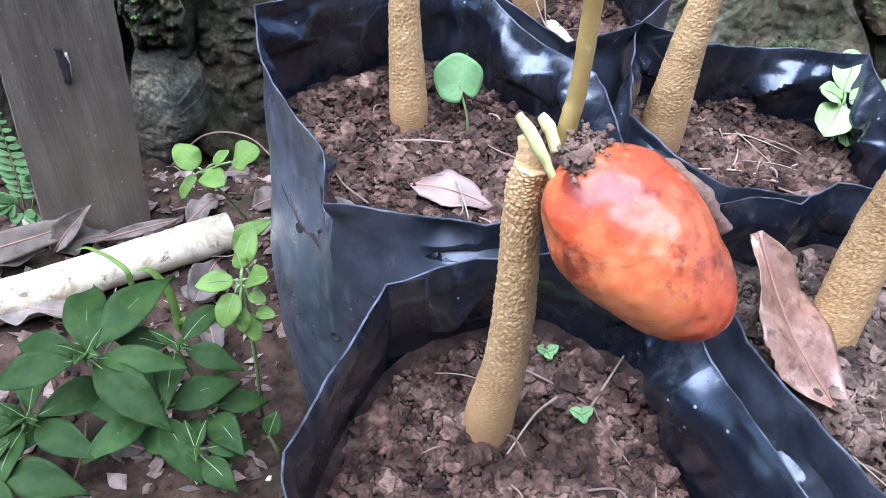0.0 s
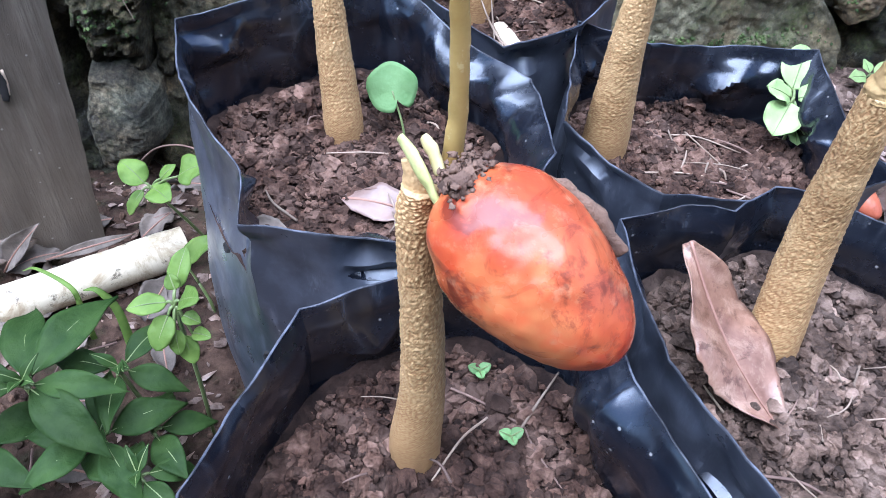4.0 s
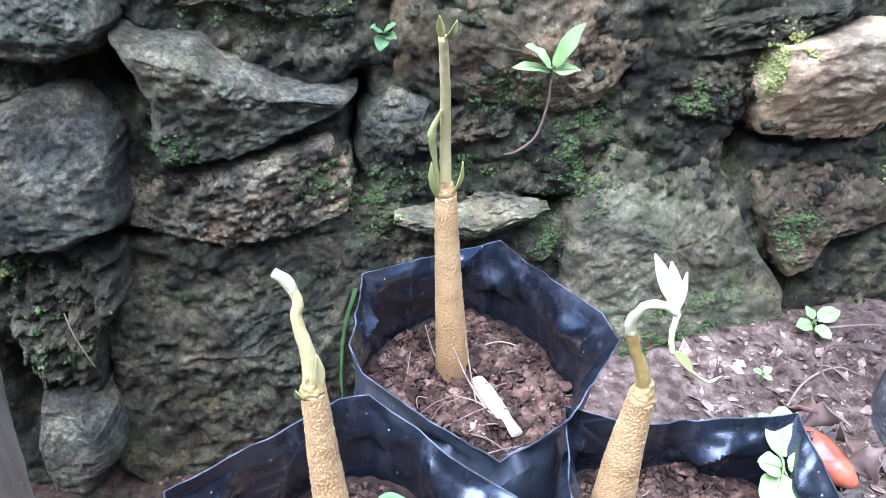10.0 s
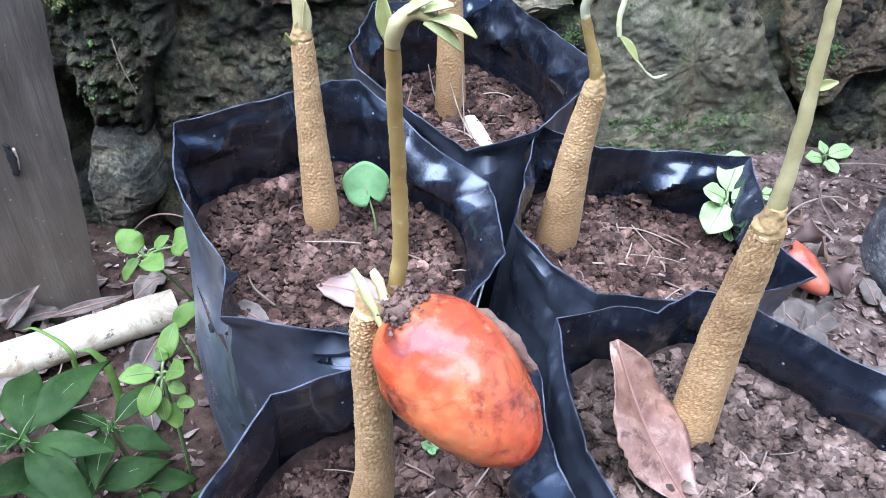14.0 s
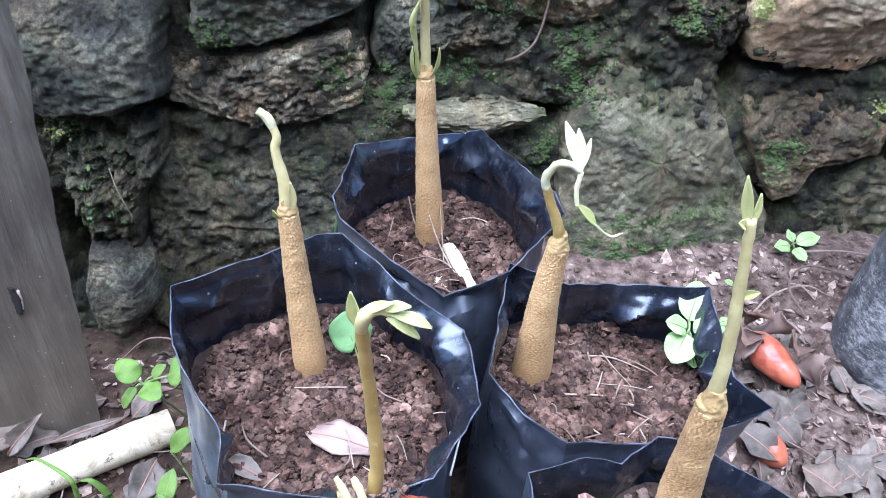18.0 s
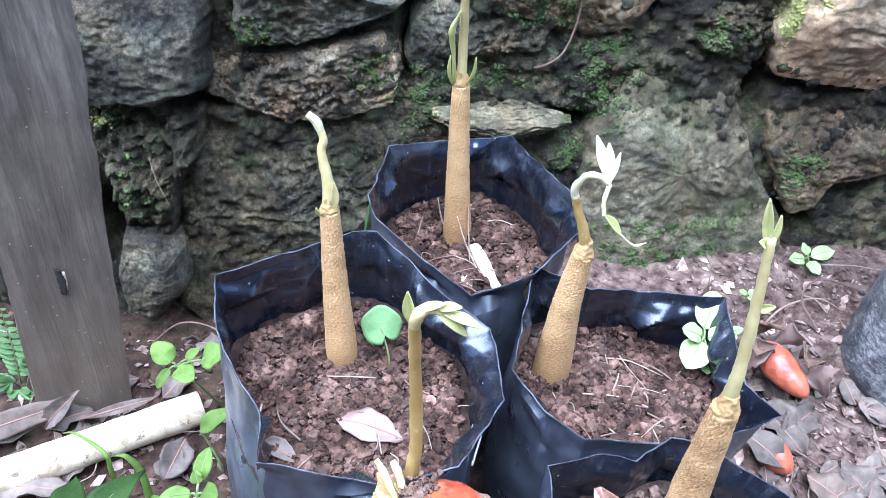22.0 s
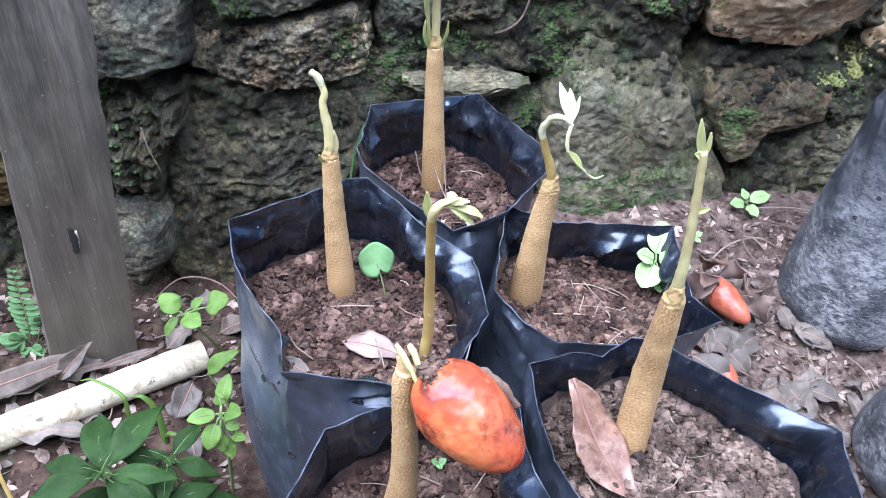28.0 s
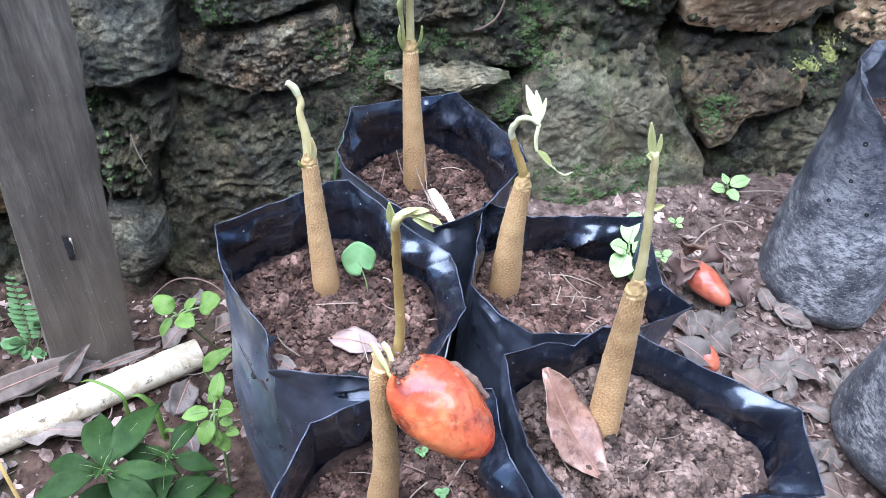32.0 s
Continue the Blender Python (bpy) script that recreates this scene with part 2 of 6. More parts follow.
def mat_dusty_film():
    m, nt, b, c = shade("dusty_grey_plastic_film")
    s = nt.nodes.new("ShaderNodeSeparateXYZ")
    nt.links.new(c, s.inputs[0])
    low = ramp(nt, calc(nt, "ADD", s.outputs[2], calc(nt, "MULTIPLY", tex(nt, c, 9, 4), 0.09)), [(0.15, 1.0), (0.27, 0.25)])
    cloud = ramp(nt, tex(nt, c, 16, 6, 0.7), [(0.4, 0.15), (0.56, 1.0)])
    grain = ramp(nt, tex(nt, c, 95, 6, 0.8, stretch=(1, 1, 2.0)), [(0.42, 0.15), (0.56, 1.0)])
    f = calc(nt, "MULTIPLY", calc(nt, "MULTIPLY", cloud, low), grain)
    col = mix(nt, f, (0.024, 0.027, 0.036), (0.3, 0.293, 0.28))
    bits = ramp(nt, tex(nt, c, 260, 3, 0.7, stretch=(1, 1, 2.2)), [(0.6, 0.0), (0.67, 1.0)])
    col = mix(nt, calc(nt, "MULTIPLY", calc(nt, "MULTIPLY", bits, low), 0.7), col, (0.42, 0.4, 0.36))
    dark = ramp(nt, tex(nt, c, 210, 3, 0.7, stretch=(1, 1, 1.8)), [(0.33, 0.9), (0.42, 0.0)])
    col = mix(nt, calc(nt, "MULTIPLY", dark, 0.8), col, (0.02, 0.021, 0.025))
    set_in(nt, b, "Base Color", col)
    set_in(nt, b, "Roughness", ramp(nt, f, [(0.0, 0.3), (0.35, 0.75)]))
    set_in(nt, b, "Specular IOR Level", 0.4)
    n1 = relief(nt, b, tex(nt, c, 18, 2, 0.5, distort=0.5), 0.35, 0.005)
    relief(nt, b, tex(nt, c, 260, 5, 0.75, stretch=(1, 1, 2.0)), 0.7, 0.0014, n1)
    return m


def mat_soil(name, dark, mid, light, island=False, dark_left=False):
    m, nt, b, c = shade(name)
    col = ramp(nt, tex(nt, c, 60, 6, 0.7), [(0.4, dark), (0.5, mid), (0.62, light)])
    big = ramp(nt, tex(nt, c, 11, 3), [(0.35, 0.72), (0.7, 1.12)])
    col = mix(nt, 1.0, col, big, "MULTIPLY")
    if island:
        r = ramp(nt, per_island(nt), [(0.0, 0.42), (0.5, 1.0), (0.9, 1.5), (0.985, 1.7), (1.0, 2.3)])
        col = mix(nt, 1.0, col, r, "MULTIPLY")
    # darker earth towards -x, with moss patches
    if dark_left:
        s = nt.nodes.new("ShaderNodeSeparateXYZ")
        nt.links.new(c, s.inputs[0])
        where = calc(nt, "ADD", calc(nt, "ADD", s.outputs[0], 0.48), calc(nt, "MULTIPLY", tex(nt, c, 20, 3), 0.06))
        black = ramp(nt, where, [(0.44, 1.0), (0.53, 0.0)])
        moss = calc(nt, "MULTIPLY", ramp(nt, tex(nt, c, 24, 5, 0.7), [(0.52, 0.0), (0.62, 1.0)]), black)
        col = mix(nt, 1.0, col, mix(nt, black, (1.0, 1.0, 1.0), (0.46, 0.39, 0.33)), "MULTIPLY")
        col = mix(nt, calc(nt, "MULTIPLY", moss, 0.4), col, (0.035, 0.05, 0.018))
    set_in(nt, b, "Base Color", col)
    set_in(nt, b, "Roughness", 0.92)
    set_in(nt, b, "Specular IOR Level", 0.25)
    n1 = relief(nt, b, tex(nt, c, 240, 5, 0.75), 0.9, 0.0025)
    relief(nt, b, tex(nt, c, 1100, 3, 0.7), 0.6, 0.0007, n1)
    return m


def mat_stone(name, dark, mid, light, moss=0.3, pits=0.4, layers=0.0, grain=1.0, lichen=0.2, speck=1.0, warm=1.0):
    m, nt, b, c = shade(name)
    base = ramp(nt, tex(nt, c, 28, 7, 0.68), [(0.36, dark), (0.5, mid), (0.66, light)])
    tint = ramp(nt, per_object(nt), [(0.0, 0.82), (1.0, 1.16)])
    base = mix(nt, 1.0, base, tint, "MULTIPLY")
    rust = ramp(nt, tex(nt, c, 13, 5, 0.7, distort=0.6), [(0.42, (1.2, 1.2, 1.1)), (0.55, (1.42, 1.22, 0.98)), (0.66, (1.3, 1.0, 0.72))])
    base = mix(nt, warm, base, mix(nt, 1.0, base, rust, "MULTIPLY"))
    fleck = ramp(nt, tex(nt, c, 210, 5, 0.8), [(0.38, 1 - 0.6 * speck), (0.5, 1.0), (0.64, 1 + 0.9 * speck)])
    base = mix(nt, 1.0, base, fleck, "MULTIPLY")
    stain = ramp(nt, tex(nt, c, 9, 5, 0.65, distort=0.8), [(0.38, 0.5), (0.55, 1.15)])
    base = mix(nt, 1.0, base, stain, "MULTIPLY")
    base = mix(nt, 1.0, base, (1.03, 1.0, 0.86), "MULTIPLY")
    pale = calc(nt, "MULTIPLY", ramp(nt, tex(nt, c, 85, 4, 0.75), [(0.6, 0.0), (0.7, 1.0)]), lichen)
    base = mix(nt, pale, base, (0.42, 0.42, 0.36))
    green = ramp(nt, tex(nt, c, 16, 6, 0.72), [(0.5, 0.0), (0.66, 1.0)])
    fine = ramp(nt, tex(nt, c, 260, 3, 0.7), [(0.4, 0.25), (0.56, 1.0)])
    mossy = mix(nt, ramp(nt, tex(nt, c, 150, 4), [(0.38, 0.0), (0.62, 1.0)]), (0.02, 0.034, 0.01), (0.13, 0.165, 0.045))
    col = mix(nt, calc(nt, "MULTIPLY", calc(nt, "MULTIPLY", green, fine), moss), base, mossy)
    set_in(nt, b, "Base Color", col)
    set_in(nt, b, "Roughness", ramp(nt, tex(nt, c, 50, 4), [(0.3, 0.62), (0.7, 0.9)]))
    set_in(nt, b, "Specular IOR Level", 0.35)
    n1 = relief(nt, b, tex(nt, c, 60, 9, 0.75), 0.85 * grain, 0.008)
    if layers:
        n1 = relief(nt, b, tex(nt, c, 40, 5, 0.65, stretch=(0.5, 0.6, 2.0), distort=0.3), layers * 0.45, 0.004, n1)
    n1 = relief(nt, b, calc(nt, "MULTIPLY", cells(nt, c, 170), -1.0), pits, 0.002, n1)
    relief(nt, b, tex(nt, c, 420, 5, 0.75), 0.8 * grain, 0.002, n1)
    return m


def mat_stem():
    m, nt, b, c = shade("warty_tan_bark")
    s = nt.nodes.new("ShaderNodeSeparateXYZ")
    nt.links.new(c, s.inputs[0])
    col = ramp(nt, tex(nt, c, 55, 4), [(0.36, (0.26, 0.135, 0.047)), (0.5, (0.37, 0.21, 0.08)), (0.66, (0.47, 0.3, 0.13))])
    low = ramp(nt, calc(nt, "ADD", s.outputs[2], calc(nt, "MULTIPLY", tex(nt, c, 30, 4), 0.05)), [(0.035, 0.75), (0.11, 0.0)])
    col = mix(nt, low, col, (0.24, 0.118, 0.042))
    high = ramp(nt, calc(nt, "ADD", s.outputs[2], calc(nt, "MULTIPLY", tex(nt, c, 45, 4), 0.04)), [(0.05, 0.12), (0.1, 1.0)])
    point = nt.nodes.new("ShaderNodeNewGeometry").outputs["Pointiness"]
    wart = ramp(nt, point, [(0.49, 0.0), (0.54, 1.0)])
    # shade painted into the hollows between the paler warts, from pointiness
    pit_shade = ramp(nt, point, [(0.44, 1.0), (0.5, 0.0)])
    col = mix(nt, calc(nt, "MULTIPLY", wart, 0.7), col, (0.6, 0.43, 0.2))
    col = mix(nt, calc(nt, "MULTIPLY", pit_shade, 0.65), col, (0.2, 0.105, 0.04))
    smear = ramp(nt, tex(nt, c, 26, 5, 0.7, stretch=(1, 1, 0.35)), [(0.48, 0.0), (0.7, 1.0)])
    col = mix(nt, calc(nt, "MULTIPLY", smear, 0.5), col, (0.21, 0.115, 0.05))
    set_in(nt, b, "Base Color", col)
    set_in(nt, b, "Roughness", 0.72)
    n1 = relief(nt, b, calc(nt, "MULTIPLY", calc(nt, "MULTIPLY", cells(nt, c, 900), -1.0), high), 0.5, 0.0006)
    relief(nt, b, tex(nt, c, 1100, 3), 0.3, 0.0003, n1)
    return m


def mat_plain(name, c1, c2, scale, rough=0.5, bump=0.3, depth=0.0006, sss=0.0, fleck=None, stretch=None, spread=(0.32, 0.7), vary=0.0):
    m, nt, b, c = shade(name)
    col = ramp(nt, tex(nt, c, scale, 5, 0.65, stretch=stretch), [(spread[0], c1), (spread[1], c2)])
    if vary:
        col = mix(nt, 1.0, col, ramp(nt, per_object(nt), [(0.0, 1 - vary), (1.0, 1 + vary)]), "MULTIPLY")
    if fleck:
        f = ramp(nt, tex(nt, c, scale * 4.5, 3, 0.7), [(0.62, 0.0), (0.72, 1.0)])
        col = mix(nt, calc(nt, "MULTIPLY", f, 0.75), col, fleck)
    set_in(nt, b, "Base Color", col)
    set_in(nt, b, "Roughness", rough)
    if sss:
        set_in(nt, b, "Subsurface Weight", sss)
        b.inputs["Subsurface Radius"].default_value = (0.004, 0.004, 0.0015)
        b.inputs["Subsurface Scale"].default_value = 0.5
    relief(nt, b, tex(nt, c, scale * 3, 5, 0.65, stretch=stretch), bump, depth)
    return m


def mat_leaf(name, c1, c2, rough=0.5, through=0.25, gloss=0.2):
    m, nt, b, c = shade(name)
    col = ramp(nt, tex(nt, c, 70, 4), [(0.3, c1), (0.7, c2)])
    col = mix(nt, 1.0, col, ramp(nt, per_object(nt), [(0.0, 0.8), (1.0, 1.18)]), "MULTIPLY")
    set_in(nt, b, "Base Color", col)
    set_in(nt, b, "Roughness", rough)
    set_in(nt, b, "Specular IOR Level", gloss)
    veins = tex(nt, c, 420, 3, 0.6, distort=0.6)
    n1 = relief(nt, b, tex(nt, c, 190, 4), 0.7, 0.0012)
    relief(nt, b, veins, 0.4, 0.0006, n1)
    tr = nt.nodes.new("ShaderNodeBsdfTranslucent")
    nt.links.new(col, tr.inputs[0])
    mx = nt.nodes.new("ShaderNodeMixShader")
    mx.inputs[0].default_value = through
    nt.links.new(b.outputs[0], mx.inputs[1])
    nt.links.new(tr.outputs[0], mx.inputs[2])
    nt.links.new(mx.outputs[0], nt.nodes["Material Output"].inputs[0])
    return m


def mat_seed():
    m, nt, b, c = shade("orange_red_seed_coat")
    col = ramp(nt, tex(nt, c, 26, 4, 0.6), [(0.4, (0.30, 0.018, 0.010)), (0.5, (0.42, 0.06, 0.018)), (0.6, (0.47, 0.15, 0.05))])
    s = nt.nodes.new("ShaderNodeSeparateXYZ")
    nt.links.new(c, s.inputs[0])
    ripe = calc(nt, "ADD", calc(nt, "MULTIPLY", s.outputs[2], 3.0), calc(nt, "MULTIPLY", s.outputs[0], 2.25))
    tan = ramp(nt, calc(nt, "ADD", ripe, calc(nt, "MULTIPLY", tex(nt, c, 24, 5, 0.6, distort=0.5), 0.3)), [(0.6, 0.0), (0.78, 1.0)])
    col = mix(nt, calc(nt, "MULTIPLY", tan, 0.5), col, (0.48, 0.22, 0.085))
    blot = ramp(nt, tex(nt, c, 75, 5, 0.65, distort=0.6), [(0.53, 0.0), (0.62, 1.0)])
    col = mix(nt, calc(nt, "MULTIPLY", blot, 0.72), col, (0.09, 0.018, 0.012))
    dirt = ramp(nt, tex(nt, c, 140, 5, 0.7), [(0.55, 0.0), (0.75, 1.0)])
    col = mix(nt, calc(nt, "MULTIPLY", dirt, 0.6), col, (0.4, 0.24, 0.13))
    set_in(nt, b, "Base Color", col)
    set_in(nt, b, "Roughness", ramp(nt, tex(nt, c, 45, 4), [(0.38, 0.16), (0.62, 0.42)]))
    set_in(nt, b, "Specular IOR Level", 0.42)
    n1 = relief(nt, b, tex(nt, c, 40, 3), 0.2, 0.003)
    relief(nt, b, tex(nt, c, 400, 3), 0.2, 0.0005, n1)
    return m


def mat_wood():
    m, nt, b, c = shade("weathered_grey_board")
    grain = tex(nt, c, 120, 7, 0.75, stretch=(1.0, 1.0, 0.06), distort=0.4)
    col = ramp(nt, grain, [(0.3, (0.035, 0.029, 0.02)), (0.46, (0.074, 0.064, 0.047)), (0.64, (0.14, 0.122, 0.094))])
    patch = ramp(nt, tex(nt, c, 26, 5, 0.7, stretch=(1.0, 1.0, 0.35)), [(0.38, 0.6), (0.5, 1.0), (0.64, 1.35)])
    col = mix(nt, 1.0, col, patch, "MULTIPLY")
    s = nt.nodes.new("ShaderNodeSeparateXYZ")
    nt.links.new(c, s.inputs[0])
    mud = ramp(nt, calc(nt, "ADD", s.outputs[2], calc(nt, "MULTIPLY", tex(nt, c, 16, 5), 0.25)), [(0.2, 1.0), (0.5, 0.0)])
    col = mix(nt, calc(nt, "MULTIPLY", mud, 0.6), col, (0.15, 0.112, 0.076))
    spots = ramp(nt, cells(nt, c, 95), [(0.05, 1.0), (0.09, 0.0)])
    col = mix(nt, calc(nt, "MULTIPLY", spots, 0.35), col, (0.5, 0.46, 0.4))
    set_in(nt, b, "Base Color", col)
    set_in(nt, b, "Roughness", 0.85)
    n1 = relief(nt, b, grain, 0.8, 0.0025)
    relief(nt, b, tex(nt, c, 300, 5, 0.7), 0.35, 0.0008, n1)
    return m


M_FILM = mat_film("black_plastic_film", 0.0)
M_OUTSIDE = mat_film("dust_and_sheen_black_plastic_film", 0.62)
M_LIP = mat_plain("dull_folded_film_edge", (0.008, 0.009, 0.014), (0.1, 0.11, 0.14), 55, 0.5, 0.3, 0.0006, spread=(0.42, 0.66))
M_DUSTY = mat_dusty_film()
# bed soils are coloured darker than their crumbs, painting shade into the gaps
M_SOIL = mat_soil("gap_shaded_potting_soil", (0.0135, 0.006975, 0.00495), (0.0297, 0.01665, 0.01193), (0.05625, 0.03465, 0.02565))
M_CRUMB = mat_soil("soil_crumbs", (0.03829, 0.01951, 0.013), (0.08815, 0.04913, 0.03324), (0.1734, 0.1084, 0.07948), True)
M_EARTH = mat_soil("garden_earth", (0.0595, 0.0374, 0.0272), (0.1258, 0.085, 0.06545), (0.221, 0.159, 0.1249), dark_left=True)
M_EARTHBIT = mat_soil("earth_crumbs", (0.08, 0.052, 0.038), (0.166, 0.113, 0.086), (0.285, 0.21, 0.165), True, True)
M_DRYSOIL = mat_soil("gap_shaded_dry_potting_soil", (0.02795, 0.01755, 0.013), (0.0637, 0.04225, 0.03185), (0.117, 0.08255, 0.06435))
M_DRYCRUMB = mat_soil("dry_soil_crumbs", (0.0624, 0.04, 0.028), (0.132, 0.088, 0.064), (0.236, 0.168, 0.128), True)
M_BASALT = mat_stone("dark_grey_stone", (0.0286, 0.0286, 0.026), (0.0715, 0.0728, 0.065), (0.156, 0.1547, 0.1378), 0.35, 0.25, 0.6, 1.0, 0.15)
M_BROWN = mat_stone("brown_stone", (0.0576, 0.0432, 0.03024), (0.144, 0.1152, 0.0828), (0.2664, 0.2232, 0.1692), 0.4, 0.35, 0.5, 1.0, 0.2, 0.7, 0.8)
M_CONGLO = mat_stone("pebbly_pale_stone", (0.06, 0.052, 0.044), (0.19, 0.168, 0.14), (0.42, 0.375, 0.32), 0.15, 1.0, 0.0, 1.5, 0.55)
M_BLOCK = mat_stone("mossy_grey_stone", (0.04743, 0.04427, 0.03162), (0.117, 0.1099, 0.08142), (0.2292, 0.215, 0.166), 0.75, 0.3, 1.0, 1.1, 0.25, 0.5, 0.6)
M_RUBBLE = mat_stone("mossy_rubble", (0.01716, 0.01638, 0.0117), (0.0546, 0.05148, 0.03822), (0.1326, 0.1248, 0.09672), 0.6, 0.7, 0.0, 1.5, 0.35)
M_BOULDER = mat_stone("smooth_pinkish_brown_stone", (0.1677, 0.1341, 0.1028), (0.3688, 0.3019, 0.2348), (0.5813, 0.503, 0.4136), 0.12, 0.15, 0.6, 0.7, 0.12, 0.4, 0.7)
M_OCHRE = mat_stone("ochre_stone", (0.075, 0.048, 0.014), (0.18, 0.12, 0.04), (0.3, 0.22, 0.09), 0.2, 0.15, 0.2, 0.7, 0.1, 0.4, 0.3)
M_LICHEN = mat_plain("yellow_green_lichen", (0.16, 0.17, 0.04), (0.42, 0.42, 0.14), 140, 0.9, 0.7, 0.002)
M_CORE = mat_stone("pebbly_mossy_mortar", (0.0126, 0.01225, 0.0084), (0.049, 0.0469, 0.0329), (0.154, 0.1449, 0.1099), 0.75, 0.8, 0.0, 1.5, 0.3, 1.0, 0.6)
M_MOSS = mat_plain("green_moss", (0.0225, 0.045, 0.0105), (0.099, 0.144, 0.036), 90, 0.9, 0.6, 0.002)
M_STEM = mat_stem()
M_COLLAR = mat_plain("scarred_tan_bark", (0.24, 0.15, 0.055), (0.42, 0.29, 0.115), 190, 0.75, 0.6, 0.0008)
M_SHOOT = mat_plain("yellow_green_shoot", (0.38, 0.32, 0.13), (0.54, 0.47, 0.24), 60, 0.5, 0.3, 0.0005, 0.1)
M_OLIVE = mat_plain("olive_shoot", (0.27, 0.175, 0.045), (0.41, 0.29, 0.095), 60, 0.5, 0.4, 0.0006, 0.05, fleck=(0.5, 0.42, 0.2))
M_REED = mat_plain("pale_olive_shoot", (0.3, 0.25, 0.1), (0.46, 0.4, 0.19), 70, 0.55, 0.5, 0.0007, 0.05, fleck=(0.3, 0.22, 0.09))
M_PALE = mat_leaf("pale_young_leaf", (0.54, 0.53, 0.27), (0.72, 0.69, 0.46), 0.5, 0.25)
M_YOUNG = mat_leaf("light_green_bud", (0.33, 0.34, 0.11), (0.5, 0.5, 0.22), 0.45, 0.25)
M_SEED = mat_seed()
M_OLDSEED = mat_plain("dull_red_brown_seed_coat", (0.2, 0.035, 0.018), (0.42, 0.13, 0.065), 45, 0.42, 0.4, 0.0012, fleck=(0.12, 0.045, 0.03))
M_HUSK = mat_plain("soil_stained_husk", (0.085, 0.048, 0.032), (0.18, 0.11, 0.072), 130, 0.85, 0.7, 0.002)
M_GREEN = mat_leaf("fresh_green_leaf", (0.095, 0.165, 0.03), (0.175, 0.265, 0.055))
M_MINT = mat_leaf("pale_green_leaf", (0.27, 0.4, 0.14), (0.41, 0.54, 0.23))
M_DEEP = mat_leaf("dark_green_leaf", (0.01736, 0.04092, 0.00868), (0.03968, 0.07316, 0.01736), 0.6, gloss=0.14)
M_JADE = mat_leaf("bluish_green_leaf", (0.13, 0.25, 0.085), (0.22, 0.36, 0.15))
M_SPRIG = mat_plain("green_stalk", (0.098, 0.14, 0.042), (0.182, 0.224, 0.084), 60, 0.5, 0.2)
M_DRY = mat_plain("dry_brown_leaf", (0.0504, 0.03456, 0.02304), (0.144, 0.1066, 0.07776), 60, 0.72, 0.6, 0.0008, vary=0.25)
M_ROSE = mat_plain("dry_rosy_leaf", (0.1, 0.046, 0.028), (0.31, 0.18, 0.125), 40, 0.3, 0.5, 0.0008, fleck=(0.2, 0.1, 0.08))
M_GREYLEAF = mat_plain("dry_grey_leaf", (0.05, 0.039, 0.029), (0.18, 0.145, 0.115), 60, 0.75, 0.7, 0.001, vary=0.3)
M_PINK = mat_plain("dry_pale_pink_leaf", (0.1248, 0.078, 0.0624), (0.2496, 0.1778, 0.1466), 38, 0.45, 0.5, 0.0008)
M_FLAKE = mat_soil("dry_leaf_bits", (0.13, 0.085, 0.062), (0.26, 0.185, 0.145), (0.4, 0.31, 0.26), True)
M_RIB = mat_plain("leaf_rib", (0.2, 0.1, 0.07), (0.3, 0.17, 0.12), 90, 0.6)
M_TWIG = mat_plain("dry_straw", (0.154, 0.105, 0.07), (0.294, 0.231, 0.175), 120, 0.8, 0.4, vary=0.35)
M_ROOT = mat_plain("brown_rootlet", (0.1, 0.06, 0.045), (0.2, 0.13, 0.1), 120, 0.8, 0.4, vary=0.3)
M_CHIP = mat_plain("cream_wood_chip", (0.45, 0.33, 0.22), (0.72, 0.6, 0.46), 80, 0.7, 0.5, 0.0008, stretch=(1, 0.3, 1))
M_BAMBOO = mat_plain("bleached_cream_cane", (0.34, 0.27, 0.15), (0.6, 0.53, 0.38), 26, 0.45, 0.4, 0.0008, fleck=(0.3, 0.22, 0.12), spread=(0.3, 0.5))
M_WOOD = mat_wood()


def stained(m, scale, colour, lo, hi, amount):
    """Lays blotches of a second colour over a finished material."""
    nt = m.node_tree
    b = nt.nodes["Principled BSDF"]
    c = nt.nodes.new("ShaderNodeTexCoord").outputs["Object"]
    old = b.inputs["Base Color"].links[0].from_socket
    f = ramp(nt, tex(nt, c, scale, 6, 0.75, distort=0.5), [(lo, 0.0), (hi, amount)])
    nt.links.new(mix(nt, f, old, colour), b.inputs["Base Color"])


stained(M_ROSE, 48, (0.36, 0.24, 0.17), 0.5, 0.62, 0.7)
stained(M_ROSE, 70, (0.07, 0.03, 0.018), 0.54, 0.62, 0.7)
stained(M_SEED, 60, (0.16, 0.03, 0.018), 0.56, 0.63, 0.6)
stained(M_BAMBOO, 30, (0.22, 0.15, 0.07), 0.47, 0.6, 0.75)
stained(M_BAMBOO, 90, (0.06, 0.042, 0.025), 0.58, 0.64, 0.8)
# near-black colour that stands in for the shade inside holes
M_DARK = mat_plain("painted_cavity_shade", (0.004, 0.004, 0.004), (0.012, 0.01, 0.009), 60, 0.9)
M_WHITE = mat_plain("white_grit", (0.55, 0.52, 0.45), (0.8, 0.78, 0.72), 200, 0.8)


# ---------------------------------------------------------------- ground and wall
def step(a, b, x):
    f = min(max((x - a) / (b - a), 0.0), 1.0)
    return f * f * (3 - 2 * f)


def ground_z(x, y):
    """Height of the earth: it falls towards the path on the open side."""
    fall = 0.22 * (max(y, 0.25) - 0.7) * step(0.16, 0.46, x)
    gully = 0.12 * step(0.5, 0.62, y) * (1 - step(0.08, 0.2, x))
    return (0.004 + fall - gully) if y < 0.72 else 0.004


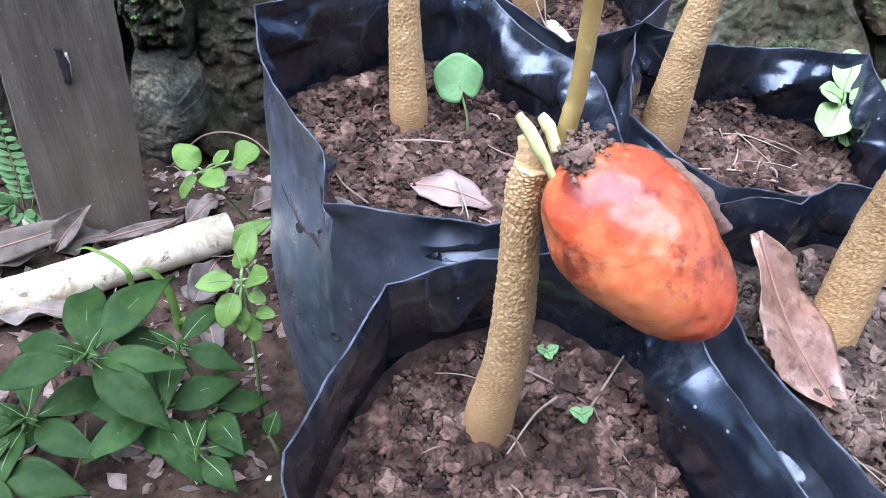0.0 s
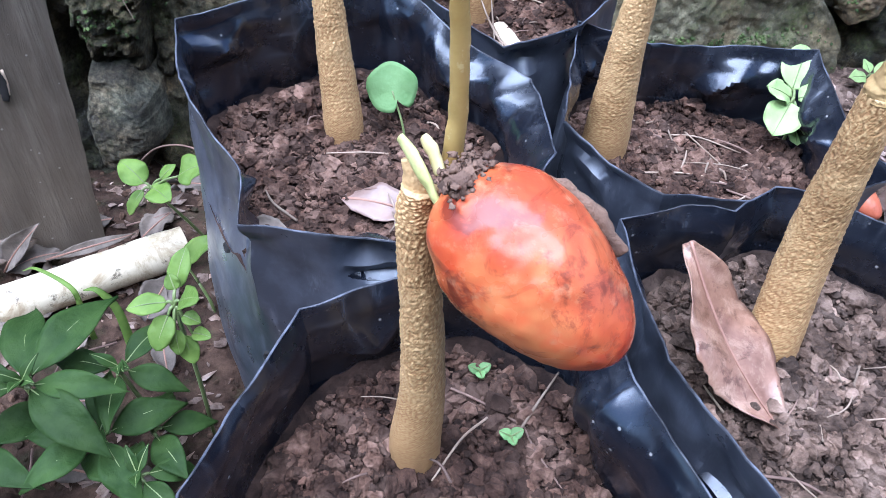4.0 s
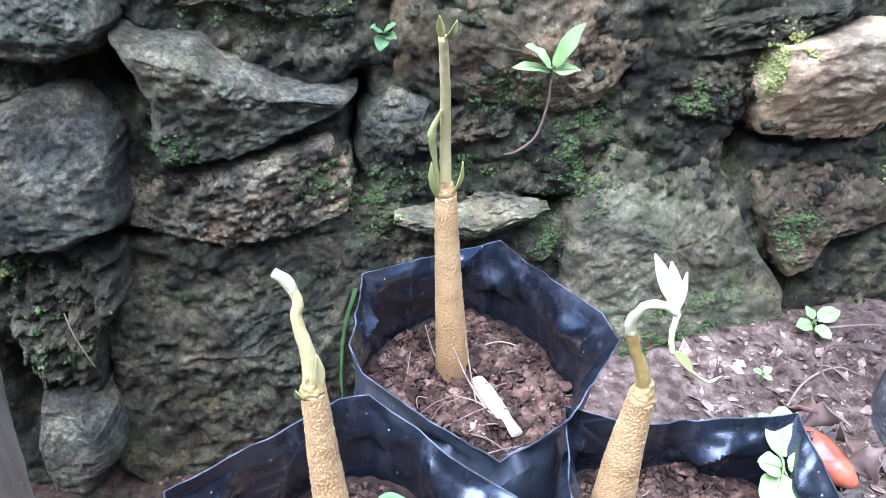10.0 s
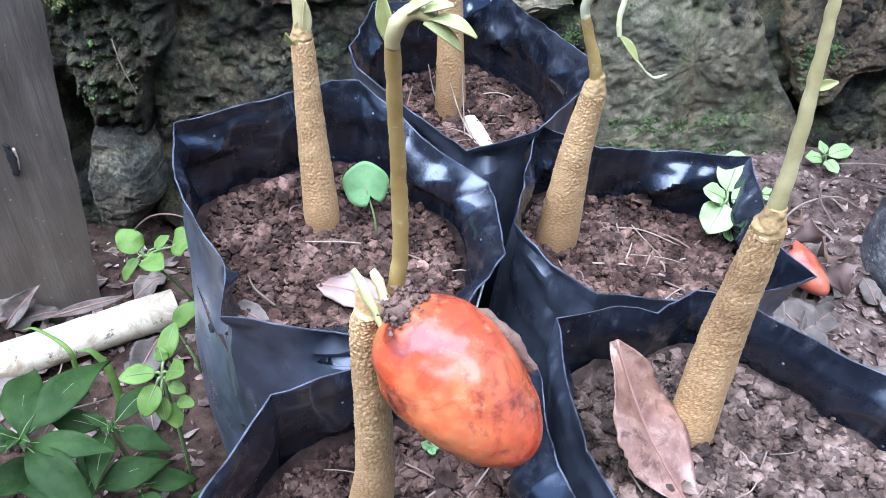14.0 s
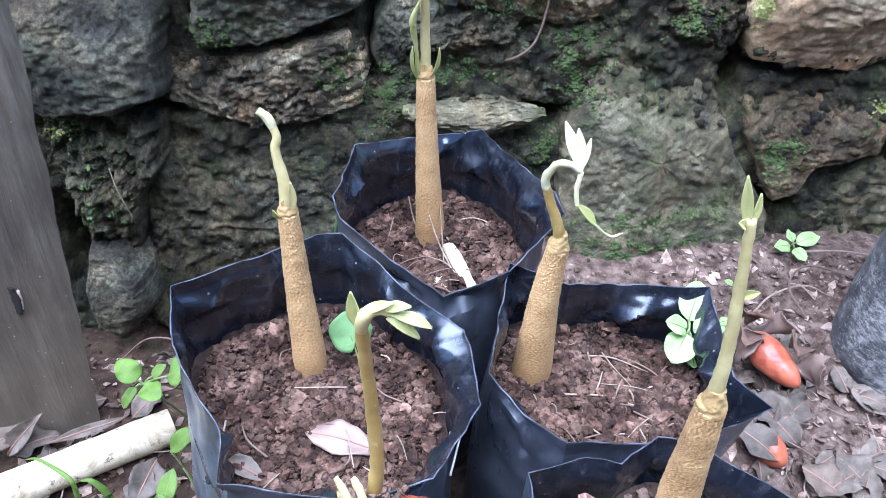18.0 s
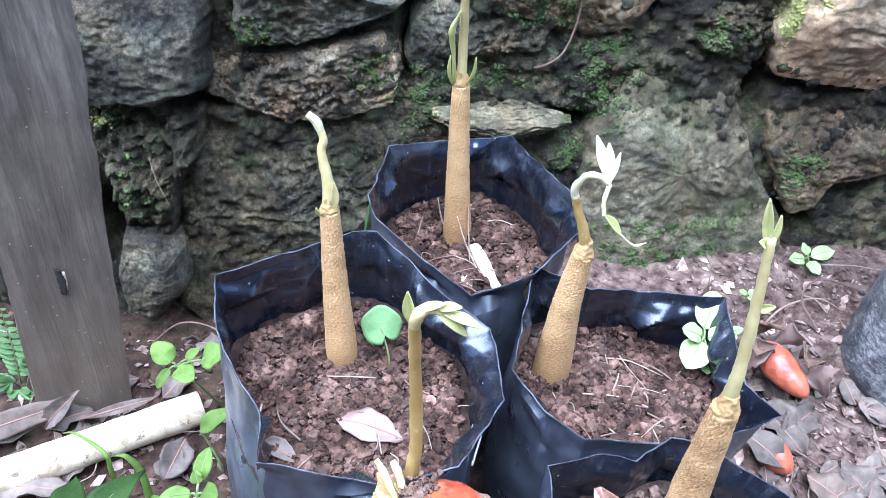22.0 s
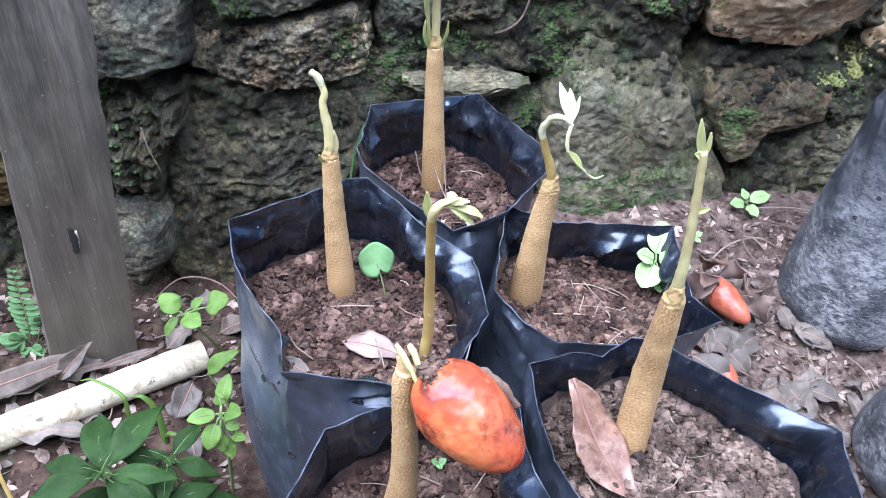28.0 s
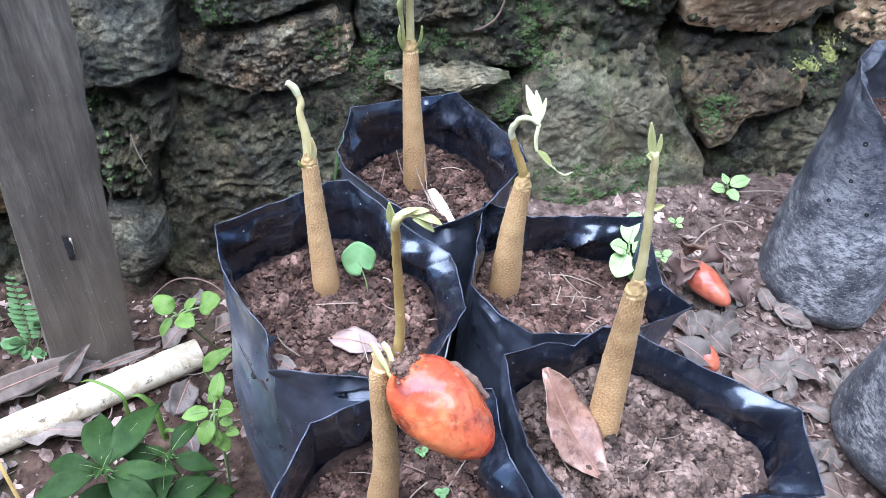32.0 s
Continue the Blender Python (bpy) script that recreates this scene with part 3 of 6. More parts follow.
def build_ground():
    def axis(lo, hi, n, far):
        mid = np.linspace(lo, hi, n)
        out = [0.1 * 1.6**k for k in range(1, far)]
        return np.concatenate([[lo - v for v in reversed(out)], mid, [hi + v for v in out]])

    xs, ys = axis(-0.5, 0.85, 250, 17), axis(0.0, 0.8, 150, 17)
    verts = []
    for y in ys:
        for x in xs:
            z = ground_z(x, y)
            if -0.6 < x < 0.95 and -0.1 < y < 0.9:
                z += 0.007 * fbm((x, y, 0), 14, 5) + 0.0022 * fbm((x, y, 3), 85, 3)
                z += 0.0025 * max(0.0, 0.5 - noise.voronoi(Vector((x * 120, y * 120, 0)))[0][0])
            verts.append((x, y, z))
    g = obj("ground", verts, grid_faces(len(ys), len(xs)), M_EARTH)
    tagged(g, "bare brown earth with crumbs and fallen leaves", "ground", kind="structure")
    rnd = np.random.RandomState(5)
    p, s = [], []
    while len(p) < 9500:
        x, y = rnd.uniform(-0.42, 0.75), rnd.uniform(0.15, 0.74)
        if -0.07 < x < 0.25 and y < 0.5 and not (x < -0.03 and y < 0.24):
            continue
        size = 0.0008 + 0.0032 * rnd.rand() ** 3
        p.append((x, y, ground_z(x, y) + 0.007 * fbm((x, y, 0), 14, 5) + size * 0.3))
        s.append(size)
    v, f = lumps(p, s, 6)
    obj("loose_earth", v, f, M_EARTHBIT, g, kind="stuff", smooth=False)
    verts, faces = [], []
    for n in range(2600):
        if n % 3:
            x, y = rnd.uniform(0.32, 0.62), rnd.uniform(0.24, 0.7)
        else:
            x, y = rnd.uniform(-0.36, -0.07), rnd.uniform(0.18, 0.6)
        z = ground_z(x, y) + 0.007 * fbm((x, y, 0), 14, 5) + 0.001 + 0.003 * rnd.rand()
        a, l, w = rnd.rand() * 6.28, 0.002 + 0.007 * rnd.rand() ** 2, rnd.uniform(0.25, 0.8)
        t = rnd.normal(0, 0.35, 2)
        k = len(verts)
        for r, th in ((1, 0), (w, 1.3), (0.8 * w, 2.3), (1, 3.3), (w, 4.4), (0.9 * w, 5.3)):
            dx, dy = l * r * np.cos(th + a) * rnd.uniform(0.7, 1.2), l * r * np.sin(th + a) * rnd.uniform(0.7, 1.2)
            verts.append((x + dx, y + dy, z + t[0] * dx + t[1] * dy))
        verts += [(q[0], q[1], q[2] - 0.0004) for q in verts[k : k + 6]]
        faces += [list(range(k, k + 6)), list(range(k + 11, k + 5, -1))] + [[k + i, k + 6 + i, k + 6 + (i + 1) % 6, k + (i + 1) % 6] for i in range(6)]
    obj("leaf_fragments", verts, faces, M_FLAKE, g, "broken bits of dry leaf", smooth=False, kind="stuff")


build_ground()

WALL_Y, WALL_K = 0.69, 0.10
WALL_MESH = ([], [])


def wall_y(x):
    return WALL_Y + WALL_K * x


# crevices between the stones: x, z, half width, half height
HOLLOWS = [(-.238, -.016, .02, .03), (.462, .045, .018, .03), (.018, .22, .008, .02), (-.2, -.008, .012, .03), (-.285, .0, .015, .04), (.369, .2, .01, .03), (.182, .148, .018, .012), (-.163, .172, .012, .014),
           (.018, .262, .008, .02), (-.185, .09, .01, .04), (-.15, .31, .01, .02), (.45, .205, .06, .006), (.56, .2, .012, .02)]


def build_core():
    """The earthy core of the retaining wall, rough all over, with thickness and a top."""
    xs = np.concatenate([[-6, -3, -1.5, -0.9], np.linspace(-0.5, 0.85, 480), [1.0, 1.3, 2, 3.5, 7]])
    zs = np.concatenate([np.linspace(-0.14, 0.43, 200), [0.5, 0.7, 0.9]])
    verts = []
    for z in zs:
        for x in xs:
            p = (x, 0, z)
            d = 0.011 * fbm(p, 13, 4, 3.1) + 0.006 * fbm(p, 55, 3, 1.3)
            d += 0.012 * max(0.0, 0.6 - noise.voronoi(Vector((x * 62, 0, z * 62)))[0][0]) + 0.006 * max(0.0, 0.6 - noise.voronoi(Vector((x * 150, 5, z * 150)))[0][0])
            for cx, cz, rx, rz in HOLLOWS:
                e = ((x - cx) / rx) ** 2 + ((z - cz) / rz) ** 2
                if e < 6:
                    d -= 0.07 * np.exp(-e)
            verts.append((x, wall_y(x) + 0.015 - d, z))
    nz, nx = len(zs), len(xs)
    faces = grid_faces(nz, nx)
    n = len(verts)
    verts += [(x, wall_y(x) + 0.5, z) for z in (0.9, -0.14) for x in xs]
    top = (nz - 1) * nx
    faces += [[top + j, top + j + 1, n + j + 1, n + j] for j in range(nx - 1)]
    faces += [[n + j, n + j + 1, n + nx + j + 1, n + nx + j] for j in range(nx - 1)]
    WALL_MESH[1].extend(faces)
    WALL_MESH[0].extend([tuple(q) for q in verts])
    w = obj("wall_north", verts, faces, M_CORE)
    return tagged(w, "old rough stone retaining wall with moss and dark joints", "stone wall", kind="structure")


wall = build_core()


def build_sky_blocker():
    """A plain unseen wall, added behind the camera to close the yard and block low sky."""
    xs, zs = np.linspace(-2.6, 2.6, 60), np.linspace(-0.15, 2.6, 24)
    verts = [(x, y - 0.02 * fbm((x, 0, z), 4, 4), z) for y in (-1.6,) for z in zs for x in xs]
    n = len(verts)
    verts += [(x, -1.9, z) for z in zs for x in xs]
    faces = [q[::-1] for q in grid_faces(24, 60)] + grid_faces(24, 60, start=n)
    top = 23 * 60
    faces += [[top + j, top + j + 1, n + top + j + 1, n + top + j] for j in range(59)]
    faces += [[60 * i + e, 60 * (i + 1) + e, n + 60 * (i + 1) + e, n + 60 * i + e] for i in range(23) for e in (0, 59)]
    tagged(obj("wall_south", verts, faces, M_CORE), "unseen dark rough wall added to block the low sky", "wall", kind="structure")


build_sky_blocker()


def stone(outline, out, material, deep=0.03, power=5.0, lumpy=0.5, seed=1, tilt=0.0, label="", nr=52, na=190, crag=0.3, pebbles=0.0):
    """One wall stone: a rounded block whose face has the given outline (x, z). out: how far its face stands before the wall line."""
    o = np.array(outline, float)
    c = o.mean(0)
    d = o - c
    ang = np.arctan2(d[:, 1], d[:, 0])
    order = np.argsort(ang)
    ang, d = ang[order], d[order]
    p0, p1 = d, np.roll(d, -1, 0)
    verts = []

    def edge(a):
        u = np.array([np.cos(a), np.sin(a)])
        for q0, q1 in zip(p0, p1):
            e = q1 - q0
            den = u[0] * e[1] - u[1] * e[0]
            if abs(den) < 1e-9:
                continue
            r = (q0[0] * e[1] - q0[1] * e[0]) / den
            s = (q0[0] * u[1] - q0[1] * u[0]) / den
            if r > 0 and -1e-6 <= s <= 1 + 1e-6:
                return r
        return float(np.hypot(*d[np.argmin(np.abs(ang - a))]))

    rim = np.array([edge(a) for a in np.linspace(-np.pi, np.pi, na, endpoint=False)])
    rs = np.random.RandomState(seed + 900)
    planes = [(deep * rs.uniform(0.95, 1.12), rs.uniform(-0.26, 0.26), rs.uniform(-0.3, 0.26)) for _ in range(6)]
    for i in range(nr):
        f = (i / (nr - 1)) ** 0.62
        for k in range(na):
            a = -np.pi + 2 * np.pi * k / na
            r = rim[k] * f * (1.03 + 0.05 * fbm((np.cos(a), np.sin(a), seed), 2.2, 3) + 0.03 * fbm((np.cos(a), np.sin(a), seed), 9, 3))
            x, z = c[0] + r * np.cos(a), c[1] + r * np.sin(a)
            h = deep * (max(1 - f ** (1.5 * power), 0.0)) ** (1 / 2.4)
            q = (x, seed * 3.7, z)
            cut = min(lv + gx * (x - c[0]) + gz * (z - c[1]) for lv, gx, gz in planes)
            h = min(h, max(cut, 0.45 * deep))
            h += lumpy * (0.006 * fbm(q, 13, 4) + 0.0035 * fbm(q, 60, 4) + 0.0022 * fbm(q, 150, 3)) * (1.15 - f**6)
            h -= lumpy * crag * 0.011 * abs(fbm((x * 0.9, seed, z * 1.1), 48, 3))
            if pebbles:
                h += pebbles * (max(0.0, 0.55 - noise.voronoi(Vector((x * 85, seed, z * 85)))[0][0]) + 0.5 * max(0.0, 0.55 - noise.voronoi(Vector((x * 190, seed, z * 190)))[0][0])) * (1.0 - f**8)
            h += tilt * (z - c[1])
            verts.append((x, wall_y(x) - out + deep - h, z))
    faces = grid_faces(nr, na, wrap=True)
    n = len(verts)
    verts += [(v[0], wall_y(v[0]) + 0.05, v[2]) for v in verts[-na:]]
    faces += [[n - na + k, n - na + (k + 1) % na, n + (k + 1) % na, n + k] for k in range(na)]
    WALL_MESH[1].extend([[i + len(WALL_MESH[0]) for i in q] for q in faces])
    WALL_MESH[0].extend([tuple(q) for q in verts])
    return obj("stone", verts, faces, material, wall, label)


stone([(-.295, .255), (-.246, .279), (-.208, .293), (-.175, .298), (-.160, .27), (-.162, .189), (-.208, .174), (-.262, .173), (-.315, .19)], 0.035, M_BASALT, 0.05, 4, 0.7, 1, -0.12, "large dark grey smooth stone")
stone([(-.145, .335), (-.094, .325), (-.079, .31), (-.036, .289), (.019, .279), (.003, .264), (-.04, .245), (-.082, .228), (-.135, .225), (-.138, .25), (-.13, .28)], 0.03, M_BASALT, 0.055, 3.5, 1.0, 2, 0.22, "dark overhanging wedge of stone")
stone([(-.164, .218), (-.112, .217), (-.056, .23), (-.005, .243), (.011, .217), (.006, .168), (-.037, .151), (-.091, .147), (-.166, .171)], 0.008, M_CONGLO, 0.035, 6, 1.2, 3, 0.0, "pale pebbly conglomerate stone", 70, 260, crag=0.4, pebbles=0.011)
stone([(-.172, .15), (-.091, .144), (-.009, .136), (.013, .13), (-.002, .045), (-.01, -.13), (-.173, -.14), (-.215, -.08), (-.205, .053)], 0.012, M_RUBBLE, 0.03, 7, 1.0, 4, -0.1, "big rough dark mossy stone", crag=0.9)
stone([(-.277, .151), (-.214, .166), (-.172, .159), (-.178, .113), (-.203, .072), (-.214, .012), (-.258, .02), (-.265, .079)], 0.03, M_RUBBLE, 0.05, 3, 2.2, 5, 0.0, "crumbling mossy lump of stone", crag=0.9, pebbles=0.016)
stone([(-.258, .022), (-.228, .028), (-.205, .0), (-.204, -.05), (-.24, -.1), (-.27, -.08), (-.272, -.02)], 0.05, M_BASALT, 0.06, 2.6, 0.5, 6, 0.0, "small rounded grey stone")
stone([(.018, .253), (.047, .278), (.076, .262), (.066, .223), (.026, .2), (.015, .219)], 0.0, M_BASALT, 0.03, 4, 0.8, 7)
stone([(.043, .41), (.256, .40), (.274, .316), (.247, .284), (.225, .253), (.189, .242), (.14, .253), (.092, .264), (.047, .28)], 0.005, M_BROWN, 0.045, 5, 1.0, 8, 0.15, "large brown stone with dark stains")
stone([(.037, .249), (.092, .257), (.149, .261), (.148, .232), (.1, .223), (.037, .221)], 0.0, M_RUBBLE, 0.03, 3, 1.6, 9)


def ledge():
    """A flat stone that juts out of the wall: a light top, a sharp lip and a dark undercut face."""
    nu, nv = 120, 60
    verts = []
    for i in range(nu):
        u = i / (nu - 1)
        x = 0.046 + 0.138 * u
        out = 0.004 + 0.022 * min(1.0, 2.2 * u) * min(1.0, 1.9 * (1 - u)) ** 0.8
        lip = 0.167 - 0.004 * u
        back = lip + 0.002 + 0.012 * min(1.0, 2.0 * u) * min(1.0, 2.4 * (1 - u) + 0.1)
        drop = 0.006 + 0.024 * np.sin(np.pi * min(max(u * 0.9 + 0.08, 0), 1)) ** 0.8
        for k in range(nv):
            v = k / (nv - 1)
            if v < 0.5:
                f = v / 0.5
                y, z = wall_y(x) + 0.006 - (0.006 + out) * f, back + (lip - back) * f
            else:
                f = (v - 0.5) / 0.5
                y, z = wall_y(x) - out + (out + 0.03) * f ** 1.6, lip - drop * min(1.0, 1.6 * f)
            q = (x, 7.3 + v, z)
            y += 0.004 * fbm(q, 40, 4) + 0.0018 * fbm(q, 130, 3)
            z += 0.0025 * fbm((x, y, 1.7), 45, 4) + 0.001 * fbm((x, y, 4.1), 160, 2)
            verts.append((x, y, z))
    faces = grid_faces(nu, nv)
    WALL_MESH[1].extend([[i + len(WALL_MESH[0]) for i in q] for q in faces])
    WALL_MESH[0].extend([tuple(q) for q in verts])
    ob = obj("stone", verts, [q[::-1] for q in faces], M_BLOCK, wall, "flat grey ledge stone jutting out over the bags")
    ob.data.set_sharp_from_angle(angle=radians(45))


ledge()
stone([(.257, .23), (.289, .237), (.315, .232), (.361, .172), (.4, .1), (.45, .04), (.451, -.003), (.409, -.03), (.24, -.03), (.215, .042), (.206, .108), (.213, .166), (.231, .21)], 0.02, M_BLOCK, 0.055, 8, 0.8, 11, -0.25, "huge pale grey slanting block with moss", 64, 230)
stone([(.386, .19), (.469, .18), (.56, .17), (.562, .111), (.486, .092), (.477, .062), (.453, .054), (.395, .134)], 0.008, M_BROWN, 0.045, 4, 0.9, 12, -0.2)
stone([(.361, .267), (.368, .304), (.442, .318), (.521, .318), (.554, .277), (.545, .227), (.501, .2), (.381, .213)], 0.03, M_BOULDER, 0.06, 4, 0.6, 13, 0.3, "smooth brown rounded boulder")
stone([(.509, .048), (.56, .098), (.587, .158), (.658, .169), (.733, .086), (.743, .002), (.661, -.02), (.53, -.03)], 0.01, M_BLOCK, 0.05, 5, 0.8, 14, -0.2, "grey mossy boulder at the foot of the wall")
stone([(.575, .26), (.594, .33), (.70, .33), (.727, .184), (.631, .177), (.574, .204)], 0.005, M_BOULDER, 0.04, 4, 0.8, 15)
stone([(-.227, .375), (-.18, .384), (-.145, .374), (-.141, .344), (-.153, .325), (-.183, .315), (-.239, .322)], 0.025, M_BASALT, 0.04, 3.5, 0.9, 16)
stone([(-.13, .40), (-.048, .41), (.023, .40), (.022, .335), (-.034, .33), (-.078, .347), (-.126, .344)], 0.005, M_RUBBLE, 0.04, 3, 1.8, 17)
stone([(.277, .318), (.367, .332), (.454, .35), (.455, .335), (.381, .302), (.29, .292)], 0.01, M_RUBBLE, 0.03, 3, 1.4, 18)
stone([(.28, .286), (.335, .294), (.37, .277), (.362, .222), (.337, .228), (.273, .243)], -0.005, M_RUBBLE, 0.03, 3, 1.6, 19)
stone([(-.45, .175), (-.335, .18), (-.315, .10), (-.335, .015), (-.401, .0), (-.45, .003)], 0.025, M_OCHRE, 0.05, 3.5, 0.7, 20, 0.0, "ochre-yellow stone beside the wooden stake")
stone([(-.45, .30), (-.33, .31), (-.318, .25), (-.335, .185), (-.45, .18)], 0.02, M_BASALT, 0.05, 3.5, 0.7, 21)
stone([(.47, .33), (.56, .335), (.57, .40), (.45, .40)], 0.0, M_BROWN, 0.04, 4, 0.8, 22)
stone([(.3, .345), (.43, .36), (.43, .42), (.28, .42)], 0.0, M_BLOCK, 0.04, 4, 0.8, 23)
stone([(-.31, .33), (-.25, .325), (-.25, .40), (-.33, .40)], 0.01, M_BROWN, 0.04, 4, 0.8, 24)


def build_rubble():
    """Pebbles, moss and lichen that sit on the face of the wall."""
    rnd = np.random.RandomState(9)
    tree = BVHTree.FromPolygons(*WALL_MESH)

    def on_face(x, z, sink):
        hit, normal, _, _ = tree.ray_cast(Vector((x, 0.3, z)), Vector((0, 1, 0)))
        return None if hit is None else (hit[0], hit[1] + sink, hit[2])

    p, s = [], []
    for _ in range(4200):
        x, z = rnd.uniform(-0.45, 0.78), rnd.uniform(-0.03, 0.42)
        size = 0.0012 + 0.007 * rnd.rand() ** 3
        at = on_face(x, z, 0.35 * size)
        if at and at[1] > wall_y(x) + 0.003:
            p.append(at)
            s.append(size)
    v, f = lumps(p, s, 10, level=2, flat=0.9, rough=0.55)
    obj("rubble", v, f, M_CORE, wall, "mossy gravel packed between the stones", kind="stuff")

    def tufts(name, spots, material, label, seed):
        p, s = [], []
        for cx, cz, rx, rz, n in spots:
            for _ in range(int(1.7 * n)):
                x, z = rnd.normal(cx, rx * 0.6), rnd.normal(cz, rz * 0.6)
                if fbm((x, 0, z), 70, 3, seed) < -0.05:
                    continue
                at = on_face(x, z, -0.0002)
                if at:
                    p.append(at)
                    s.append(0.0004 + 0.0017 * rnd.rand() ** 2)
        v, f = lumps(p, s, seed, flat=1.0, rough=0.5)
        obj(name, v, f, material, wall, label, kind="stuff", smooth=False)

    tufts("moss", [(.03, .18, .02, .03, 900), (.215, .2, .028, .035, 1300), (.1, .2, .04, .012, 500), (.19, .13, .016, .04, 700), (.315, .255, .02, .02, 500), (.3, .005, .1, .018, 1500), (.31, .045, .08, .008, 500), (.445, .11, .02, .025, 600),
                    (.14, .27, .03, .02, 500), (-.015, .2, .015, .02, 300), (-.238, .09, .03, .04, 500), (-.12, .245, .02, .012, 250), (.56, .15, .03, .02, 400), (-.05, .335, .05, .015, 300), (-.26, .152, .02, .01, 250), (.2, .24, .03, .015, 500)], M_MOSS, "tufts of green moss", 12)
    tufts("lichen", [(.575, .176, .018, .009, 600), (.548, .165, .016, .012, 350), (.562, .193, .012, .01, 300), (.367, .283, .006, .024, 800), (.378, .306, .012, .008, 400), (-.268, .15, .012, .008, 160)], M_LICHEN, "crusts of yellow-green lichen", 14)


build_rubble()


# ---------------------------------------------------------------- planting bags
def bag(rim, soil, base, r_base, z_base, film, label, seed, clods=6400, folds=0.0014, holes=(), slope=(0.0, 0.0), taper=3.5, earth=None, belly_out=0.011, heap=0.007):
    """A polythene planting bag: rim corners (x, y, z) in order; soil: the level of its fill; base: the middle of its round foot."""
    c = np.array(rim, float)
    mid = c.mean(0)
    th = thing("planting_bag", (base[0], base[1], z_base), label, "planting bag", "black planting bags")
    na = 220
    per = np.linalg.norm(np.roll(c, -1, 0) - c, axis=1)
    cum = np.concatenate([[0], np.cumsum(per)])
    ss = np.linspace(0, cum[-1], na, endpoint=False)
    loop = np.vstack([c, c[:1]])
    ring = np.stack([np.interp(ss, cum, loop[:, k]) for k in range(3)], 1)
    for k in range(len(c)):  # a real vertex on each corner keeps the folds crisp
        ring[np.argmin(np.abs(ss - cum[k]))] = c[k]
    for k in range(na):
        away = np.min(np.linalg.norm(c[:, :2] - ring[k, :2], axis=1))
        amt = min(1.0, away / 0.008)
        ring[k] += amt * np.array((0.0009 * fbm(ring[k], 60, 2, seed), 0.0009 * fbm(ring[k], 60, 2, seed + 3), 0.0012 * fbm(ring[k], 45, 3, seed + 6)))
    ang = np.unwrap(np.arctan2(ring[:, 1] - mid[1], ring[:, 0] - mid[0]))
    turn = 1 if ang[-1] > ang[0] else -1
    ang0 = ang[0] + turn * np.linspace(0, 2 * np.pi, na, endpoint=False)
    foot = np.stack([base[0] + r_base * np.cos(ang0), base[1] + r_base * np.sin(ang0)], 1)
    outward = np.stack([np.cos(ang), np.sin(ang)], 1)
    rnd = np.random.RandomState(seed)

    tucks = [(rnd.uniform(0, cum[-1]), rnd.uniform(.004, .03), rnd.uniform(.008, .026), rnd.uniform(.006, .016), rnd.uniform(-.0105, .0045), rnd.uniform(-.8, .8)) for _ in range(34)]
    round_ = cum[-1]

    wide = np.hanning(na // 5 * 2 + 1)
    wide /= wide.sum()
    soft = np.stack([np.convolve(np.concatenate([ring[:, k]] * 3), wide, "same")[na : 2 * na] for k in (0, 1)], 1)
    soft = mid[:2] + (soft - mid[:2]) * 1.05

    def level(k, low):
        b = 0.85 * step(0.006, 0.075, low)
        return ring[k, :2] * (1 - b) + soft[k] * b

    def swell(f):
        return belly_out * np.sin(np.pi * min(f / 0.96, 1.0))

    turned = [0.005 + 0.012 * (0.5 + 0.5 * fbm((q[0], q[1], 0), 24, 2, seed + 9)) for q in ring]

    def flare(k, h):
        return (0.3 + 0.7 * step(-0.1, 0.7, outward[k, 0])) * turned[k] * (max(0.0, 1 - (ring[k, 2] - h) / 0.024) ** 2 - 1)

    def crease(k, h):
        q = ring[k]
        w = fbm((q[0], q[1], h * 0.55), 30, 2, seed)
        top = step(0.5, 0.95, (h - z_base) / (q[2] - z_base))
        ridge = 1 - abs(fbm((q[0] + 0.4 * h, q[1], h * 0.8), 26, 2, seed + 5)) * 2
        d = folds * (0.9 * w + (0.4 + 0.6 * top) * ridge - 0.5)
        low = q[2] - h
        cell = noise.voronoi(Vector((ss[k] * 30 + 0.4 * low * 30, low * 34, seed)))[0]
        d += 0.0034 * (cell[0] - 0.4) * (0.25 + 0.75 * (1 - step(0.02, 0.06, low))) * min(1.0, low / 0.005)
        for s0, h0, ws, wh, amp, skew in tucks:
            ds = abs((ss[k] - s0 + skew * (low - h0) + round_ / 2) % round_ - round_ / 2) / ws
            if ds < 1:
                dh = abs(low - h0) / wh
                if dh < 1:
                    bite = amp if amp > 0 or h > soil + 0.022 else 0.2 * amp
                    d += bite * min(1 - ds, 1 - dh) * min(1.0, low / 0.004)
        return d

    rows = []
    for f in 1 - (1 - np.linspace(0, 1, 48)) ** 1.4:  # outside, foot to rim
        row = []
        for k in range(na):
            z = z_base + (ring[k, 2] - z_base) * f
            g = 1 - (1 - f) ** taper
            xy = foot[k] * (1 - g) + level(k, ring[k, 2] - z) * g
            belly = swell(f)
            xy = xy + outward[k] * (belly + flare(k, z) + crease(k, z) * (0.7 + 0.3 * np.sin(np.pi * f)))
            if f < 0.1:
                xy = xy - outward[k] * 0.016 * (1 - f / 0.1) ** 2.2
            row.append((*xy, z))
        rows.append(row)
    edge = np.array(rows[-1])
    for a in (25, 60, 95, 130, 160):  # the lip
        o, u = 0.0005 * (np.cos(radians(a)) - 1), 0.0005 * np.sin(radians(a))
        rows.append([(*(edge[k, :2] + outward[k] * o), edge[k, 2] + u) for k in range(na)])
